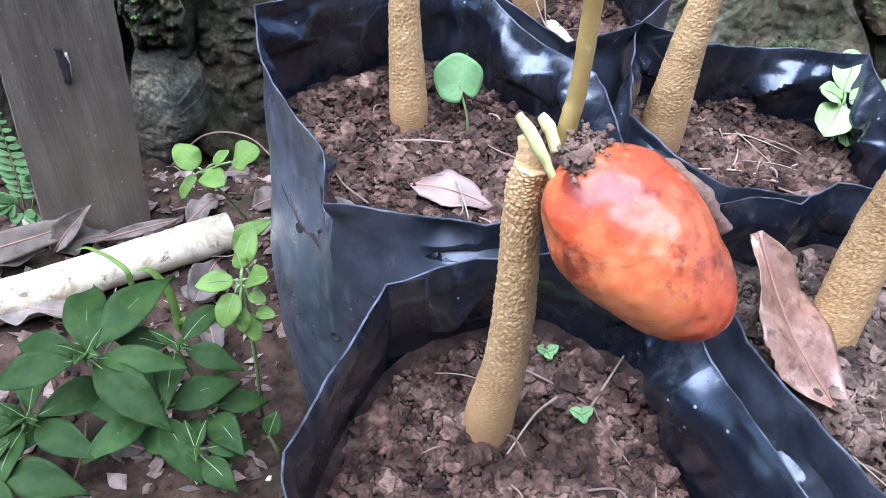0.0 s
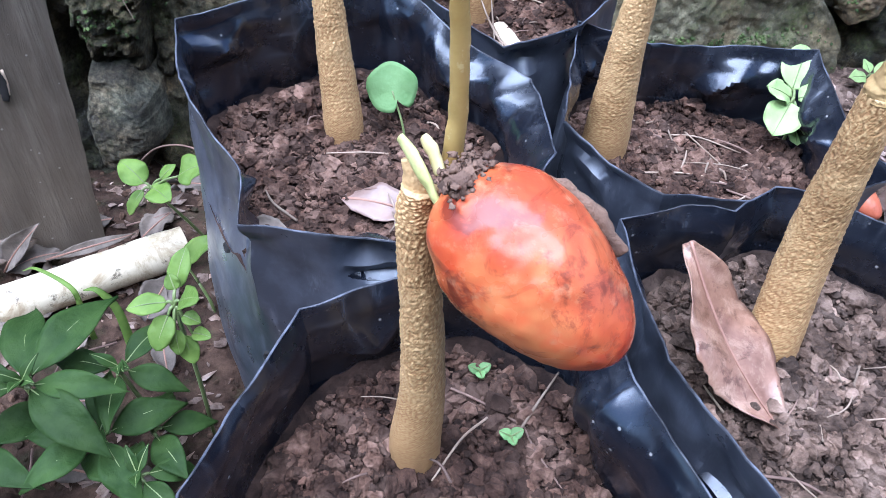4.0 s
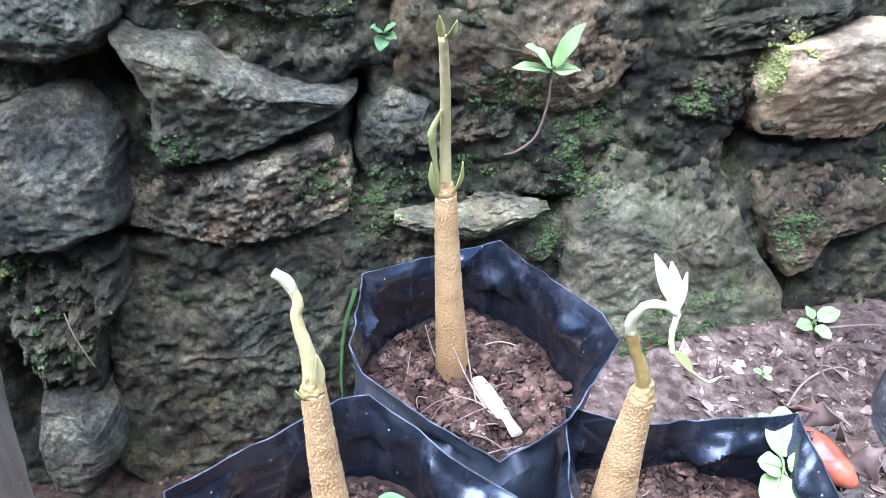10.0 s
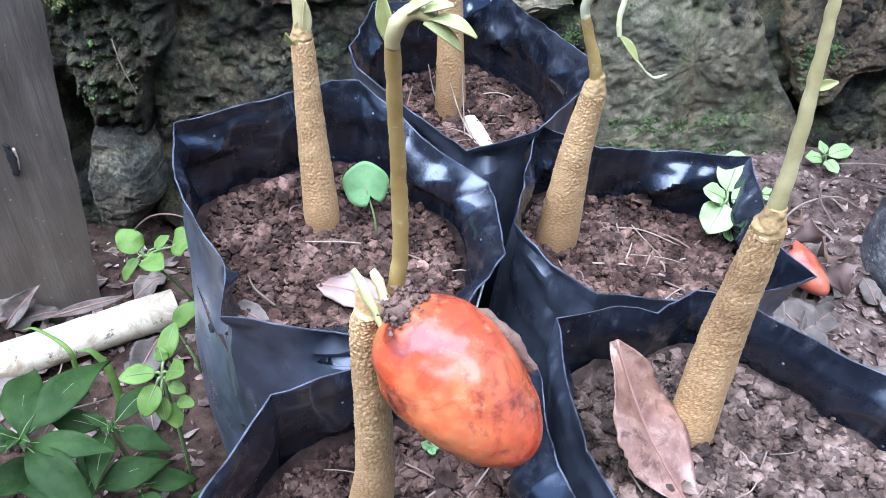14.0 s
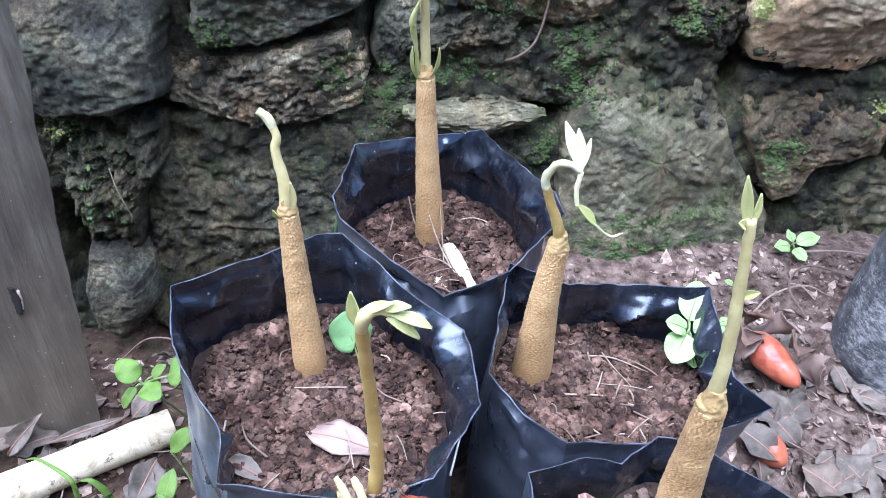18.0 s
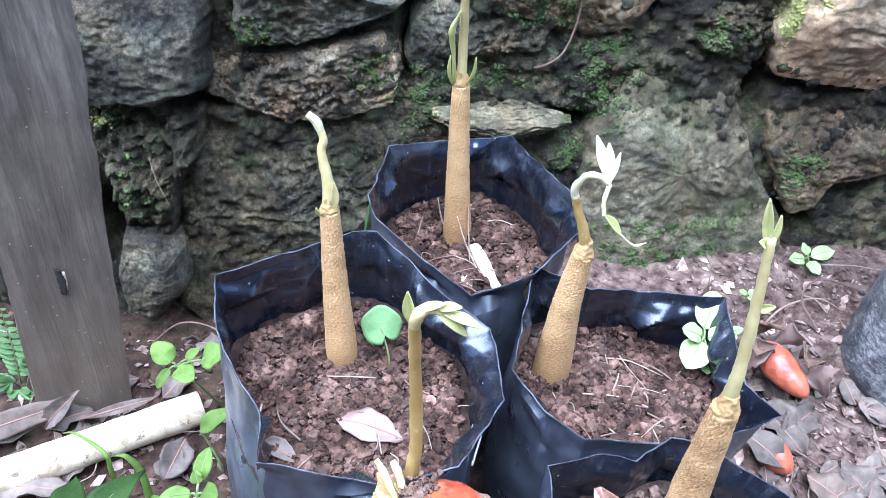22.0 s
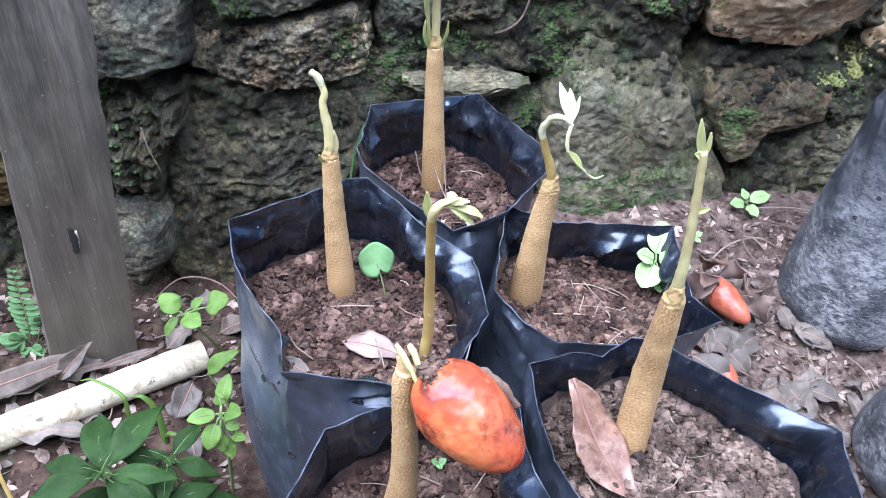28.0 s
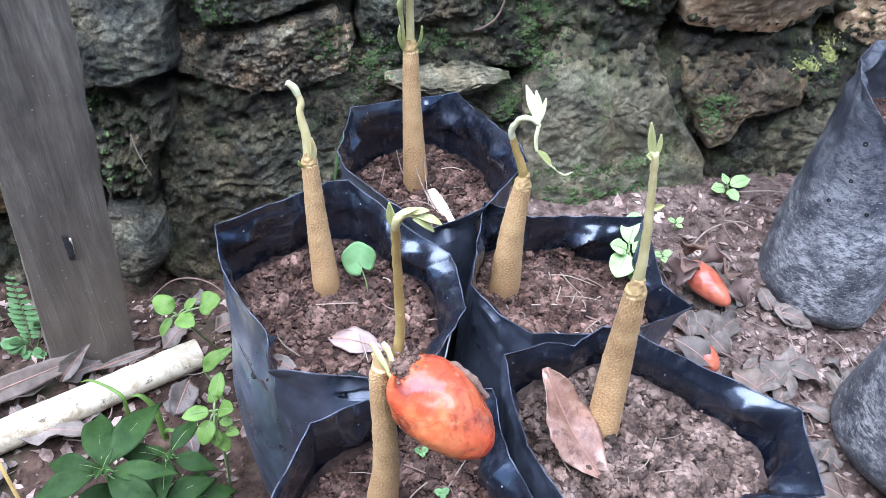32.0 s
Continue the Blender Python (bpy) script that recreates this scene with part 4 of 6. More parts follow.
    for f in np.linspace(0, 1, 34) ** 1.5:  # inside, rim to below the soil
        row = []
        for k in range(na):
            low = soil - 0.016
            z = ring[k, 2] - 0.0006 + (low - ring[k, 2]) * f
            fo = 1 - (ring[k, 2] - z) / (ring[k, 2] - z_base)
            g = 1 - (1 - fo) ** taper
            xy = foot[k] * (1 - g) + level(k, ring[k, 2] - z) * g
            belly = swell(fo)
            xy = xy + outward[k] * (belly - 0.001 + flare(k, z) + crease(k, z) * (0.7 + 0.3 * np.sin(np.pi * fo)))
            row.append((*xy, z))
        rows.append(row)
    verts = [p for r in rows for p in r]
    faces = grid_faces(len(rows), na, wrap=True)
    faces.append(list(range(na)))
    if turn < 0:
        faces = [f[::-1] for f in faces]
    wall_ob = obj("film", verts, faces, film, th)
    if film is M_FILM:  # the clean inside, and the outside whose colour holds dust and painted sky sheen
        wall_ob.data.materials.append(M_OUTSIDE)
        wall_ob.data.materials.append(M_LIP)
        wall_ob.data.polygons.foreach_set("material_index", [1 if i < 48 * na else 2 if i < 52 * na else 0 for i in range(len(wall_ob.data.polygons))])
    wall_ob.data.set_sharp_from_angle(angle=radians(30))

    # the fill: a lumpy disc inside the film
    inner = np.array(rows[-1])[:, :2]
    cen = inner.mean(0)
    nr = 80

    def fill(x, y, f):
        back = (y - base[1]) / max(0.004, np.hypot(x - base[0], y - base[1]))
        z = soil + slope[0] * (x - base[0]) + slope[1] * (y - base[1]) + (0.003 + heap * step(-0.3, 0.7, back)) * f**4
        return z + 0.005 * fbm((x, y, seed), 20, 4)

    sv = []
    for i in range(nr):
        f = i / (nr - 1)
        for k in range(na):
            x, y = cen + (inner[k] - cen) * (f * 0.985)
            z = fill(x, y, f) + 0.0022 * fbm((x, y, seed), 110, 3)
            z += 0.004 * max(0.0, 0.5 - noise.voronoi(Vector((x * 150, y * 150, seed)))[0][0]) - 0.001
            sv.append((x, y, z))
    fs = grid_faces(nr, na, wrap=True)
    if turn < 0:
        fs = [q[::-1] for q in fs]
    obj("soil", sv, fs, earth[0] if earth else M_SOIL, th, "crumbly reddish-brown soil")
    big, small = [], []
    for n in range(clods):
        k, f = rnd.randint(na), np.sqrt(rnd.rand()) * 0.9
        x, y = cen + (inner[k] - cen) * f
        size = 0.0016 + 0.0032 * rnd.rand() ** 2.6 if n % 3 == 0 else 0.0005 + 0.0011 * rnd.rand() ** 1.5
        (big if n % 3 == 0 else small).append(((x, y, fill(x, y, f) + 0.25 * size + 0.0045 * rnd.rand() ** 2), size))
    v1, f1 = lumps(*zip(*big), seed + 50, level=2, rough=0.5, variants=24)
    v2, f2 = lumps(*zip(*small), seed + 51, rough=0.5)
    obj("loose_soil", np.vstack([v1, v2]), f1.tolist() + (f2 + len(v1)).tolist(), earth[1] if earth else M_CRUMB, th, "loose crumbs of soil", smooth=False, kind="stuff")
    # punched holes: shallow dimples, the shade inside them painted near-black
    for at, to, r in holes:
        skin = np.array(verts[: 48 * na])
        at, to = skin[np.argmin(((skin - np.array(at)) ** 2).sum(1))], np.array(to, float)
        n = to / np.linalg.norm(to)
        a = np.cross(n, (0, 0, 1))
        a /= np.linalg.norm(a)
        b = np.cross(n, a)
        t = np.linspace(0, 2 * np.pi, 14, endpoint=False)
        r1 = [at + n * 0.0012 + (a * np.cos(w) + b * np.sin(w)) * r for w in t]
        r2 = [at + n * 0.0004 + (a * np.cos(w) + b * np.sin(w)) * r * 0.7 for w in t]
        r3 = [at - n * 0.0016 + (a * np.cos(w) + b * np.sin(w)) * r * 1.5 for w in t]
        obj("punched_hole", r3 + r1 + r2 + [at - n * 0.0005], grid_faces(3, 14, wrap=True) + [[28 + k, 28 + (k + 1) % 14, 42] for k in range(14)], M_DARK, th)
    return th


BAG_A = bag([(.016, .508, .243), (.06, .535, .235), (.109, .557, .231), (.132, .505, .236), (.154, .468, .238), (.157, .444, .238), (.119, .400, .226), (.078, .374, .226), (.045, .394, .237), (.014, .420, .246), (.008, .441, .247)],
            0.172, (.078, .465), .066, -0.004, M_FILM, "black polythene planting bag against the wall holding a tall seedling", 3)
BAG_B = bag([(-.071, .357, .243), (-.02, .388, .246), (.002, .402, .247), (.017, .404, .248), (.048, .379, .236), (.066, .368, .228), (.091, .348, .227), (.097, .298, .224), (.072, .251, .228), (.035, .238, .227), (-.026, .249, .223), (-.031, .273, .227), (-.063, .319, .238)],
            0.181, (.014, .318), .07, -0.004, M_FILM, "black polythene planting bag with folded rim and red-brown soil", 7, 7600, slope=(0, .08),
            holes=[((-.0543, .2741, .1808), (-.85, -.5, .15), .0022), ((-.0326, .2378, .1394), (-.5, -.85, .15), .0026)])
BAG_C = bag([(.12, .415, .22), (.156, .399, .218), (.182, .405, .215), (.212, .400, .219), (.246, .403, .217), (.243, .335, .21), (.263, .32, .202), (.218, .292, .212), (.175, .284, .214), (.138, .278, .22), (.117, .292, .224), (.101, .318, .226), (.106, .345, .222)],
            0.170, (.178, .345), .068, -0.012, M_FILM, "black polythene planting bag with crumpled rim and a small weed", 12)
BAG_D = bag([(.115, .258, .226), (.145, .266, .227), (.161, .262, .228), (.183, .281, .226), (.202, .277, .226), (.245, .247, .222), (.291, .214, .225), (.28, .157, .227), (.222, .144, .226), (.19, .134, .224), (.171, .130, .231), (.145, .131, .234), (.120, .19, .228)],
            0.179, (.2, .2), .072, -0.03, M_FILM, "black polythene planting bag with greyish dry soil and a dead leaf", 17, 7600, slope=(.06, .12), earth=(M_DRYSOIL, M_DRYCRUMB))
BAG_E = bag([(.0, .215, .217), (.032, .231, .217), (.07, .241, .215), (.108, .239, .216), (.113, .19, .217), (.136, .131, .217), (.115, .085, .214), (.05, .07, .212), (-.012, .092, .214), (-.026, .146, .217)],
            0.163, (.055, .155), .07, -0.01, M_FILM, "black polythene planting bag holding a seedling with its red seed", 22, 8400)
BAG_F = bag([(.493, .576, .245), (.518, .547, .214), (.546, .533, .188), (.60, .54, .192), (.63, .575, .215), (.635, .62, .242), (.6, .66, .243), (.55, .655, .246), (.515, .622, .245)],
            0.172, (.565, .578), .08, -0.04, M_DUSTY, "tall dusty black planting bag beside the path", 31, 500, 0.002, taper=1.0, belly_out=0.004,
            holes=[((.509, .549, .188), (-1, -1, .2), .0022), ((.494, .545, .12), (-1, -.6, .2), .0018), ((.528, .512, .12), (-.6, -1, .1), .0018), ((.502, .536, .15), (-1, -.8, .2), .0018)])
BAG_G = bag([(.509, .37, .19), (.535, .32, .19), (.60, .30, .19), (.64, .34, .19), (.64, .40, .19), (.59, .435, .19), (.53, .42, .19)],
            0.15, (.592, .375), .094, -0.065, M_DUSTY, "dusty grey planting bag standing in leaf litter", 37, 300, 0.002, taper=1.4, belly_out=0.003)


# ---------------------------------------------------------------- seedlings
def warty(amount):
    def relief_at(p, s):
        d = noise.voronoi(Vector((p[0] * 620, p[1] * 620, p[2] * 780)))[0]
        wart = max(0.0, min(1.0, (d[1] - d[0]) * 2.2)) - 0.4
        return amount * (0.9 * wart + 0.5 * fbm(p, 90, 2)) * (0.12 + 0.88 * step(0.15, 0.5, s))

    return relief_at


def seedling(stem, radii, label, seed, top=True):
    th = thing("seedling", stem[0], label, "seedling", "sprouting seedlings")
    v, f = tube(stem, radii, 250, 88, warty(0.00055))
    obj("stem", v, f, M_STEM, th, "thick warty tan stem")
    if top:
        t = np.array(stem[-1], float)
        n = t - np.array(stem[-2], float)
        n /= np.linalg.norm(n)
        v, f = tube([t - n * 0.002, t + n * 0.0015, t + n * 0.005, t + n * 0.0105], [radii[-1] * 0.99, radii[-1] * 1.0, radii[-1] * 0.8, radii[-1] * 0.5], 30, 40, lambda p, s: 0.0008 * fbm(p, 330, 3))
        obj("collar", v, f, M_COLLAR, th, "scarred pale collar")
    return th


def shoot(th, pts, radii, material=M_SHOOT, label="", name="shoot", n=50):
    v, f = tube(pts, radii, n, 14, lambda p, s: 0.00035 * fbm(p, 260, 3))
    return obj(name, v, f, material, th, label)


def bud(th, base, tip, up, width, material=M_YOUNG, label="", name="young_leaf", **kw):
    v, f = blade(base, tip, up, width, **kw)
    return obj(name, v, f, material, th, label)


# A: tall straight one by the wall
sa = seedling([(.072, .498, .160), (.0715, .498, .185), (.067, .498, .24), (.063, .498, .303)], [.0112, .0105, .0080, .0059], "tall tan seedling with a long pale shoot", 1)
shoot(sa, [(.063, .498, .301), (.0615, .496, .33), (.059, .487, .37), (.056, .478, .398)], [.0036, .0030, .0026, .0022])
shoot(sa, [(.0585, .496, .303), (.056, .494, .325), (.0535, .49, .343), (.0575, .487, .358)], [.0014, .0014, .0022, .0006], M_YOUNG, name="side_shoot")
bud(sa, (.066, .495, .304), (.0705, .492, .326), (1, -1, .2), .003, arch=.05, fold=.8)
bud(sa, (.0575, .494, .303), (.054, .492, .326), (-1, -1, .2), .003, arch=.05, fold=.8)
bud(sa, (.056, .479, .396), (.0535, .474, .409), (-.3, -1, .3), .0035, fold=.8)
bud(sa, (.056, .479, .396), (.0615, .474, .407), (.5, -1, .3), .0038, fold=.8, arch=.1)

# B: bent white tip
sb = seedling([(.003, .352, .168), (.0015, .354, .195), (-.0025, .359, .24), (-.006, .363, .292)], [.0085, .0096, .0074, .0052], "tan seedling with a short pale shoot bent at its tip", 2)
shoot(sb, [(-.006, .363, .290), (-.007, .3645, .31), (-.0105, .367, .326), (-.0095, .3685, .333), (-.0115, .3695, .34)], [.0040, .0031, .0023, .0021, .0019])
shoot(sb, [(-.0112, .3693, .3385), (-.0135, .370, .343), (-.0175, .370, .3465)], [.0022, .0024, .0019], M_PALE, "bleached withered tip", "tip")
bud(sb, (-.0035, .361, .293), (-.0035, .362, .312), (.6, -1, .2), .004, fold=.8, material=M_SHOOT)
bud(sb, (-.009, .360, .290), (-.0125, .358, .297), (-.6, -1, .2), .003, fold=.8, material=M_YOUNG)

# C: hooked shoot
sc = seedling([(.135, .3655, .155), (.135, .366, .185), (.1345, .3665, .23), (.1365, .367, .273)], [.0128, .0117, .0088, .0060], "stout tan seedling with a hooked pale shoot", 3)
shoot(sc, [(.1365, .367, .271), (.1355, .367, .284), (.1285, .367, .302), (.1245, .3665, .313)], [.0038, .0032, .0026, .0023], M_OLIVE, "olive lower shoot")
shoot(sc, [(.1245, .3665, .312), (.1235, .366, .319), (.1275, .364, .328), (.133, .361, .3305), (.1385, .359, .3275)], [.0023, .0022, .0020, .0018, .0016], M_PALE, "pale hooked shoot", "hook")
for k, (dx, dz, w) in enumerate(((-.0095, .021, .0055), (-.003, .0185, .0055), (.0035, .0145, .0028), (-.007, .0125, .003))):
    bud(sc, (.1385, .359, .328), (.1385 + dx, .370 - .002 * k, .328 + dz), (0, -1, .2), w, M_PALE, "pale unfolding leaf", fold=.3, seed=k)
shoot(sc, [(.1385, .359, .3275), (.138, .358, .318), (.1395, .357, .309)], [.0013, .0012, .0012], M_PALE, name="tendril")
bud(sc, (.1395, .357, .3095), (.152, .358, .2955), (.3, -.5, 1), .0055, M_YOUNG, "narrow hanging leaf", fold=.5)
shoot(sc, [(.151, .358, .2965), (.158, .36, .2895), (.1625, .361, .287), (.168, .362, .289)], [.0008, .0007, .0006, .0005], M_PALE, name="tendril")

# D: leaning, long thin shoot
sd = seedling([(.181, .228, .16), (.1815, .233, .185), (.182, .2425, .235), (.1785, .241, .298)], [.0088, .0105, .0091, .0060], "leaning tan seedling with a long slender shoot", 4)
shoot(sd, [(.1785, .241, .296), (.1768, .2425, .325), (.1735, .2455, .355), (.1695, .2485, .385)], [.0037, .0027, .0022, .0018], M_REED, "slender pale olive shoot")
bud(sd, (.1735, .2455, .352), (.1805, .2445, .356), (.2, -.6, .8), .0028, fold=.6)
bud(sd, (.1695, .249, .380), (.1645, .2515, .4), (-.4, -1, .1), .0034, fold=.8)
bud(sd, (.1695, .249, .379), (.1705, .2505, .394), (.4, -1, .1), .003, fold=.8)
bud(sd, (.168, .248, .382), (.1645, .246, .385), (-.4, -.6, .8), .0034, fold=.6)

# E: the front one, still carrying its seed
se = seedling([(.042, .1905, .150), (.042, .1915, .175), (.0435, .191, .207), (.042, .191, .245), (.0392, .1935, .280), (.0398, .194, .293)], [.0098, .0094, .0076, .0064, .0053, .0046], "front seedling carrying a big orange-red seed beside its shoot", 5, top=False)
shoot(se, [(.0475, .198, .298), (.0485, .1985, .315), (.0468, .197, .345), (.045, .193, .372), (.0442, .190, .387)], [.0027, .0025, .0022, .0020, .0019], M_OLIVE, "olive green shoot")
shoot(se, [(.0442, .190, .386), (.0452, .189, .392), (.049, .1885, .3955), (.0535, .188, .3945)], [.0019, .0020, .0018, .0014], M_SHOOT, "curved shoot head", "shoot_head")
bud(se, (.0442, .1905, .385), (.0415, .1905, .399), (-.4, -1, .2), .0036, fold=.7)
bud(se, (.050, .188, .3955), (.0572, .1865, .3985), (0, -.5, 1), .0026, fold=.5, arch=.1)
bud(se, (.052, .187, .395), (.0628, .1855, .392), (0, -.4, 1), .0030, fold=.5, arch=.12)
bud(se, (.051, .1865, .394), (.0598, .1845, .389), (0, -.4, 1), .0026, fold=.5, arch=.1)
bud(se, (.0465, .189, .3935), (.0525, .1865, .3995), (0, -.5, 1), .0022, fold=.5, arch=.1)


def stub(pts, radii, label, material):
    v, f = tube(pts, radii, 26, 14, lambda p, s: 0.0005 * fbm(p, 240, 3), 0.62)
    return obj("seed_stalk", v, f, material, se, label)


stub([(.0345, .1985, .3055), (.0375, .1945, .3035), (.0415, .1885, .3), (.0455, .1825, .2955)], [.0015, .0021, .0018, .0008], "pale green split seed stalk", M_YOUNG)
stub([(.0405, .198, .3062), (.0425, .195, .3048), (.0448, .191, .3)], [.0017, .0024, .002], "torn pale stalk", M_SHOOT)
stub([(.0368, .196, .301), (.0385, .1945, .2965), (.0392, .194, .29)], [.0022, .0034, .0044], "swollen tan joint of stem and stalks", M_STEM)


def build_seed(th, a, b, r1, r2, name="seed", husk=True, coat=M_SEED, label="mottled orange-red glossy seed"):
    a, b = np.array(a, float), np.array(b, float)
    ax = (b - a) / np.linalg.norm(b - a)
    half = np.linalg.norm(b - a) / 2
    up = np.array((0.25, -0.1, 1.0))
    up -= ax * (up @ ax)
    up /= np.linalg.norm(up)
    sd_ = np.cross(ax, up)
    n, m = 60, 72
    verts = []
    for i in range(n):
        s = -1 + 2 * i / (n - 1)
        w = (1 - abs(s) ** 2.3) ** 0.5 * (1.0 - 0.17 * s - 0.07 * s * s) if abs(s) < 1 else 0.0
        for k in range(m):
            t = 2 * np.pi * k / m
            d = up * np.sin(t) * r2 + sd_ * np.cos(t) * r1
            p = (a + b) / 2 + ax * s * half + d * w
            p = p + (d / r1) * w * (0.0016 * fbm(p, 45, 3) + 0.0004 * fbm(p, 200, 3))
            verts.append(p)
    s_ob = obj(name, verts, grid_faces(n, m, wrap=True), coat, th, label)
    if husk:
        c = a + ax * 0.0045 + up * 0.0095
        rnd = np.random.RandomState(4)
        p = [c + ax * rnd.normal(-.001, .0026) + sd_ * rnd.normal(0, .0042) + up * rnd.normal(-.001, .0017) for _ in range(420)]
        p += [c + ax * q - up * .002 + sd_ * w for q, w in ((-.001, .001), (.001, -.003), (-.003, .0035), (.002, .002))]
        v, f = lumps(p, np.concatenate([0.0004 + 0.0009 * rnd.rand(420) ** 2, [.0052, .0046, .0042, .0045]]), 3, level=2, flat=0.9, rough=0.75)
        obj("soil_cap", v, f, M_HUSK, s_ob, "soil crumbs stuck to the seed", kind="stuff")
        path = [c + ax * .004 - sd_ * .006 + up * .003]
        for f in (0.2, 0.4, 0.6):
            w = (1 - abs(-1 + 2 * (f + .1)) ** 2.3) ** 0.5
            path.append(a + ax * 2 * half * (f + .1) + (up * .72 - sd_ * .72) * r1 * w)
        v, f = tube(path, [.0014, .0026, .0038, .0016], 40, 14, lambda p, s: 0.0014 * fbm(p, 200, 3), 0.6)
        obj("husk", v, f, M_HUSK, s_ob, "grey torn husk edge")
    return s_ob


build_seed(se, (.0465, .1895, .298), (.0925, .161, .268), .0197, .019)

# ---------------------------------------------------------------- board, cane
def build_board():
    th = thing("wooden_stake", (-.2235, .4365, -.02), "weathered grey wooden stake set in the earth by the wall", "stake")
    u = np.array((.85, .527, 0.0))
    n = np.array((.527, -.85, 0.0))
    nz, nx = 120, 14
    verts = []
    for i in range(nz):
        z = -0.02 + 0.62 * i / (nz - 1)
        c = np.array((-.2235 + .045 * z, .4365 + .07 * z, z))
        ring = []
        w, h = 0.0352, 0.007
        for k in range(nx):
            f = -1 + 2 * k / (nx - 1)
            ring.append((f * w, h * (1 - 0.25 * abs(f) ** 8)))
        ring += [(-x, -y) for x, y in ring]
        for x, y in ring:
            p = c + u * x + n * y
            e = 0.0012 * fbm((p[0], p[1], p[2] * 0.4), 60, 3) + 0.0016 * max(0, fbm((x * 9, 1, z * 1.2), 18, 3)) * (abs(x) > .032)
            verts.append(p + n * e + u * e * (1 if x > 0 else -1))
    faces = grid_faces(nz, 2 * nx, wrap=True)
    faces += [list(range(2 * nx)), list(range((nz - 1) * 2 * nx, nz * 2 * nx))[::-1]]
    body = obj("board", verts, faces, M_WOOD, th)
    body.data.set_sharp_from_angle(angle=radians(40))
    # a slotted nail hole with torn edges; a near-black body paints its inner shade
    c = np.array((-.2235 + .045 * .146, .4365 + .07 * .146, .146)) - u * .001 + n * .0078
    v, f = tube([c + (0, 0, .013), c, c - u * .001 + (0, 0, -.011)], [.0028, .0042, .0036], 22, 14, lambda p, s: 0.0018 * fbm(p, 300, 3), 0.3)
    obj("slot", v, f, M_DARK, th, "near-black body standing for the shade in a chiselled slot")
    v, f = tube([c + u * .0035 + (0, 0, .009), c + u * .003, c + u * .002 + (0, 0, -.008)], [.0009, .0014, .001], 10, 8)
    obj("splinter", v, f, M_CHIP, th, "torn wood splinter")


build_board()


def build_cane():
    th = thing("cane", (-.2, .39, .014), "bleached cream bamboo cane lying on the earth", "bamboo cane")
    a, b = np.array((-.126, .436, .0175)), np.array((-.42, .251, .0225))
    ax = (b - a) / np.linalg.norm(b - a)
    n, m = 90, 40
    up = np.array((0, 0, 1.0))
    side = np.cross(ax, up)
    L = np.linalg.norm(b - a)
    verts = []
    for i in range(n):
        s = i / (n - 1)
        r = 0.0142 + 0.0006 * fbm((s * 3, 0, 0), 2, 2) + 0.0011 * np.exp(-((s - 0.62) / 0.012) ** 2)
        for k in range(m):
            t = 2 * np.pi * k / m
            d = side * np.cos(t) + up * np.sin(t)
            p = a + ax * s * L + d * r
            verts.append(p + d * 0.0005 * fbm(p, 90, 3))
    inner = [a + ax * 0.0005 + (side * np.cos(t) + up * np.sin(t)) * 0.0088 for t in 2 * np.pi * np.arange(m) / m]
    deep = [a + ax * 0.02 + (side * np.cos(t) + up * np.sin(t)) * 0.0082 for t in 2 * np.pi * np.arange(m) / m]
    k0 = len(verts)
    verts += inner + deep
    faces = grid_faces(n, m, wrap=True)
    faces += [[k, (k + 1) % m, k0 + (k + 1) % m, k0 + k][::-1] for k in range(m)]
    faces += [[k0 + k, k0 + (k + 1) % m, k0 + m + (k + 1) % m, k0 + m + k][::-1] for k in range(m)]
    faces += [[k0 + m + k for k in range(m)], [(n - 1) * m + k for k in range(m)]]
    o = obj("culm", verts, faces, M_BAMBOO, th)
    o.data.set_sharp_from_angle(angle=radians(40))
    c = a + ax * 0.62 * L
    t = 2 * np.pi * np.arange(m) / m
    ringv = [c + ax * dx + (side * np.cos(w) + up * np.sin(w)) * rr for dx, rr in ((-.002, .0152), (-.001, .0162), (.001, .0162), (.002, .0152)) for w in t]
    obj("node_ring", ringv, grid_faces(4, m, wrap=True), M_HUSK, th, "brown ring of a cane node")
    disc = [a - ax * .0004 + (side * np.cos(w) + up * np.sin(w)) * rr for rr in (.0138, .0085) for w in t]
    obj("cut_end", disc, [q[::-1] for q in grid_faces(2, m, wrap=True)], M_CHIP, th, "sawn pale end of the cane")


build_cane()


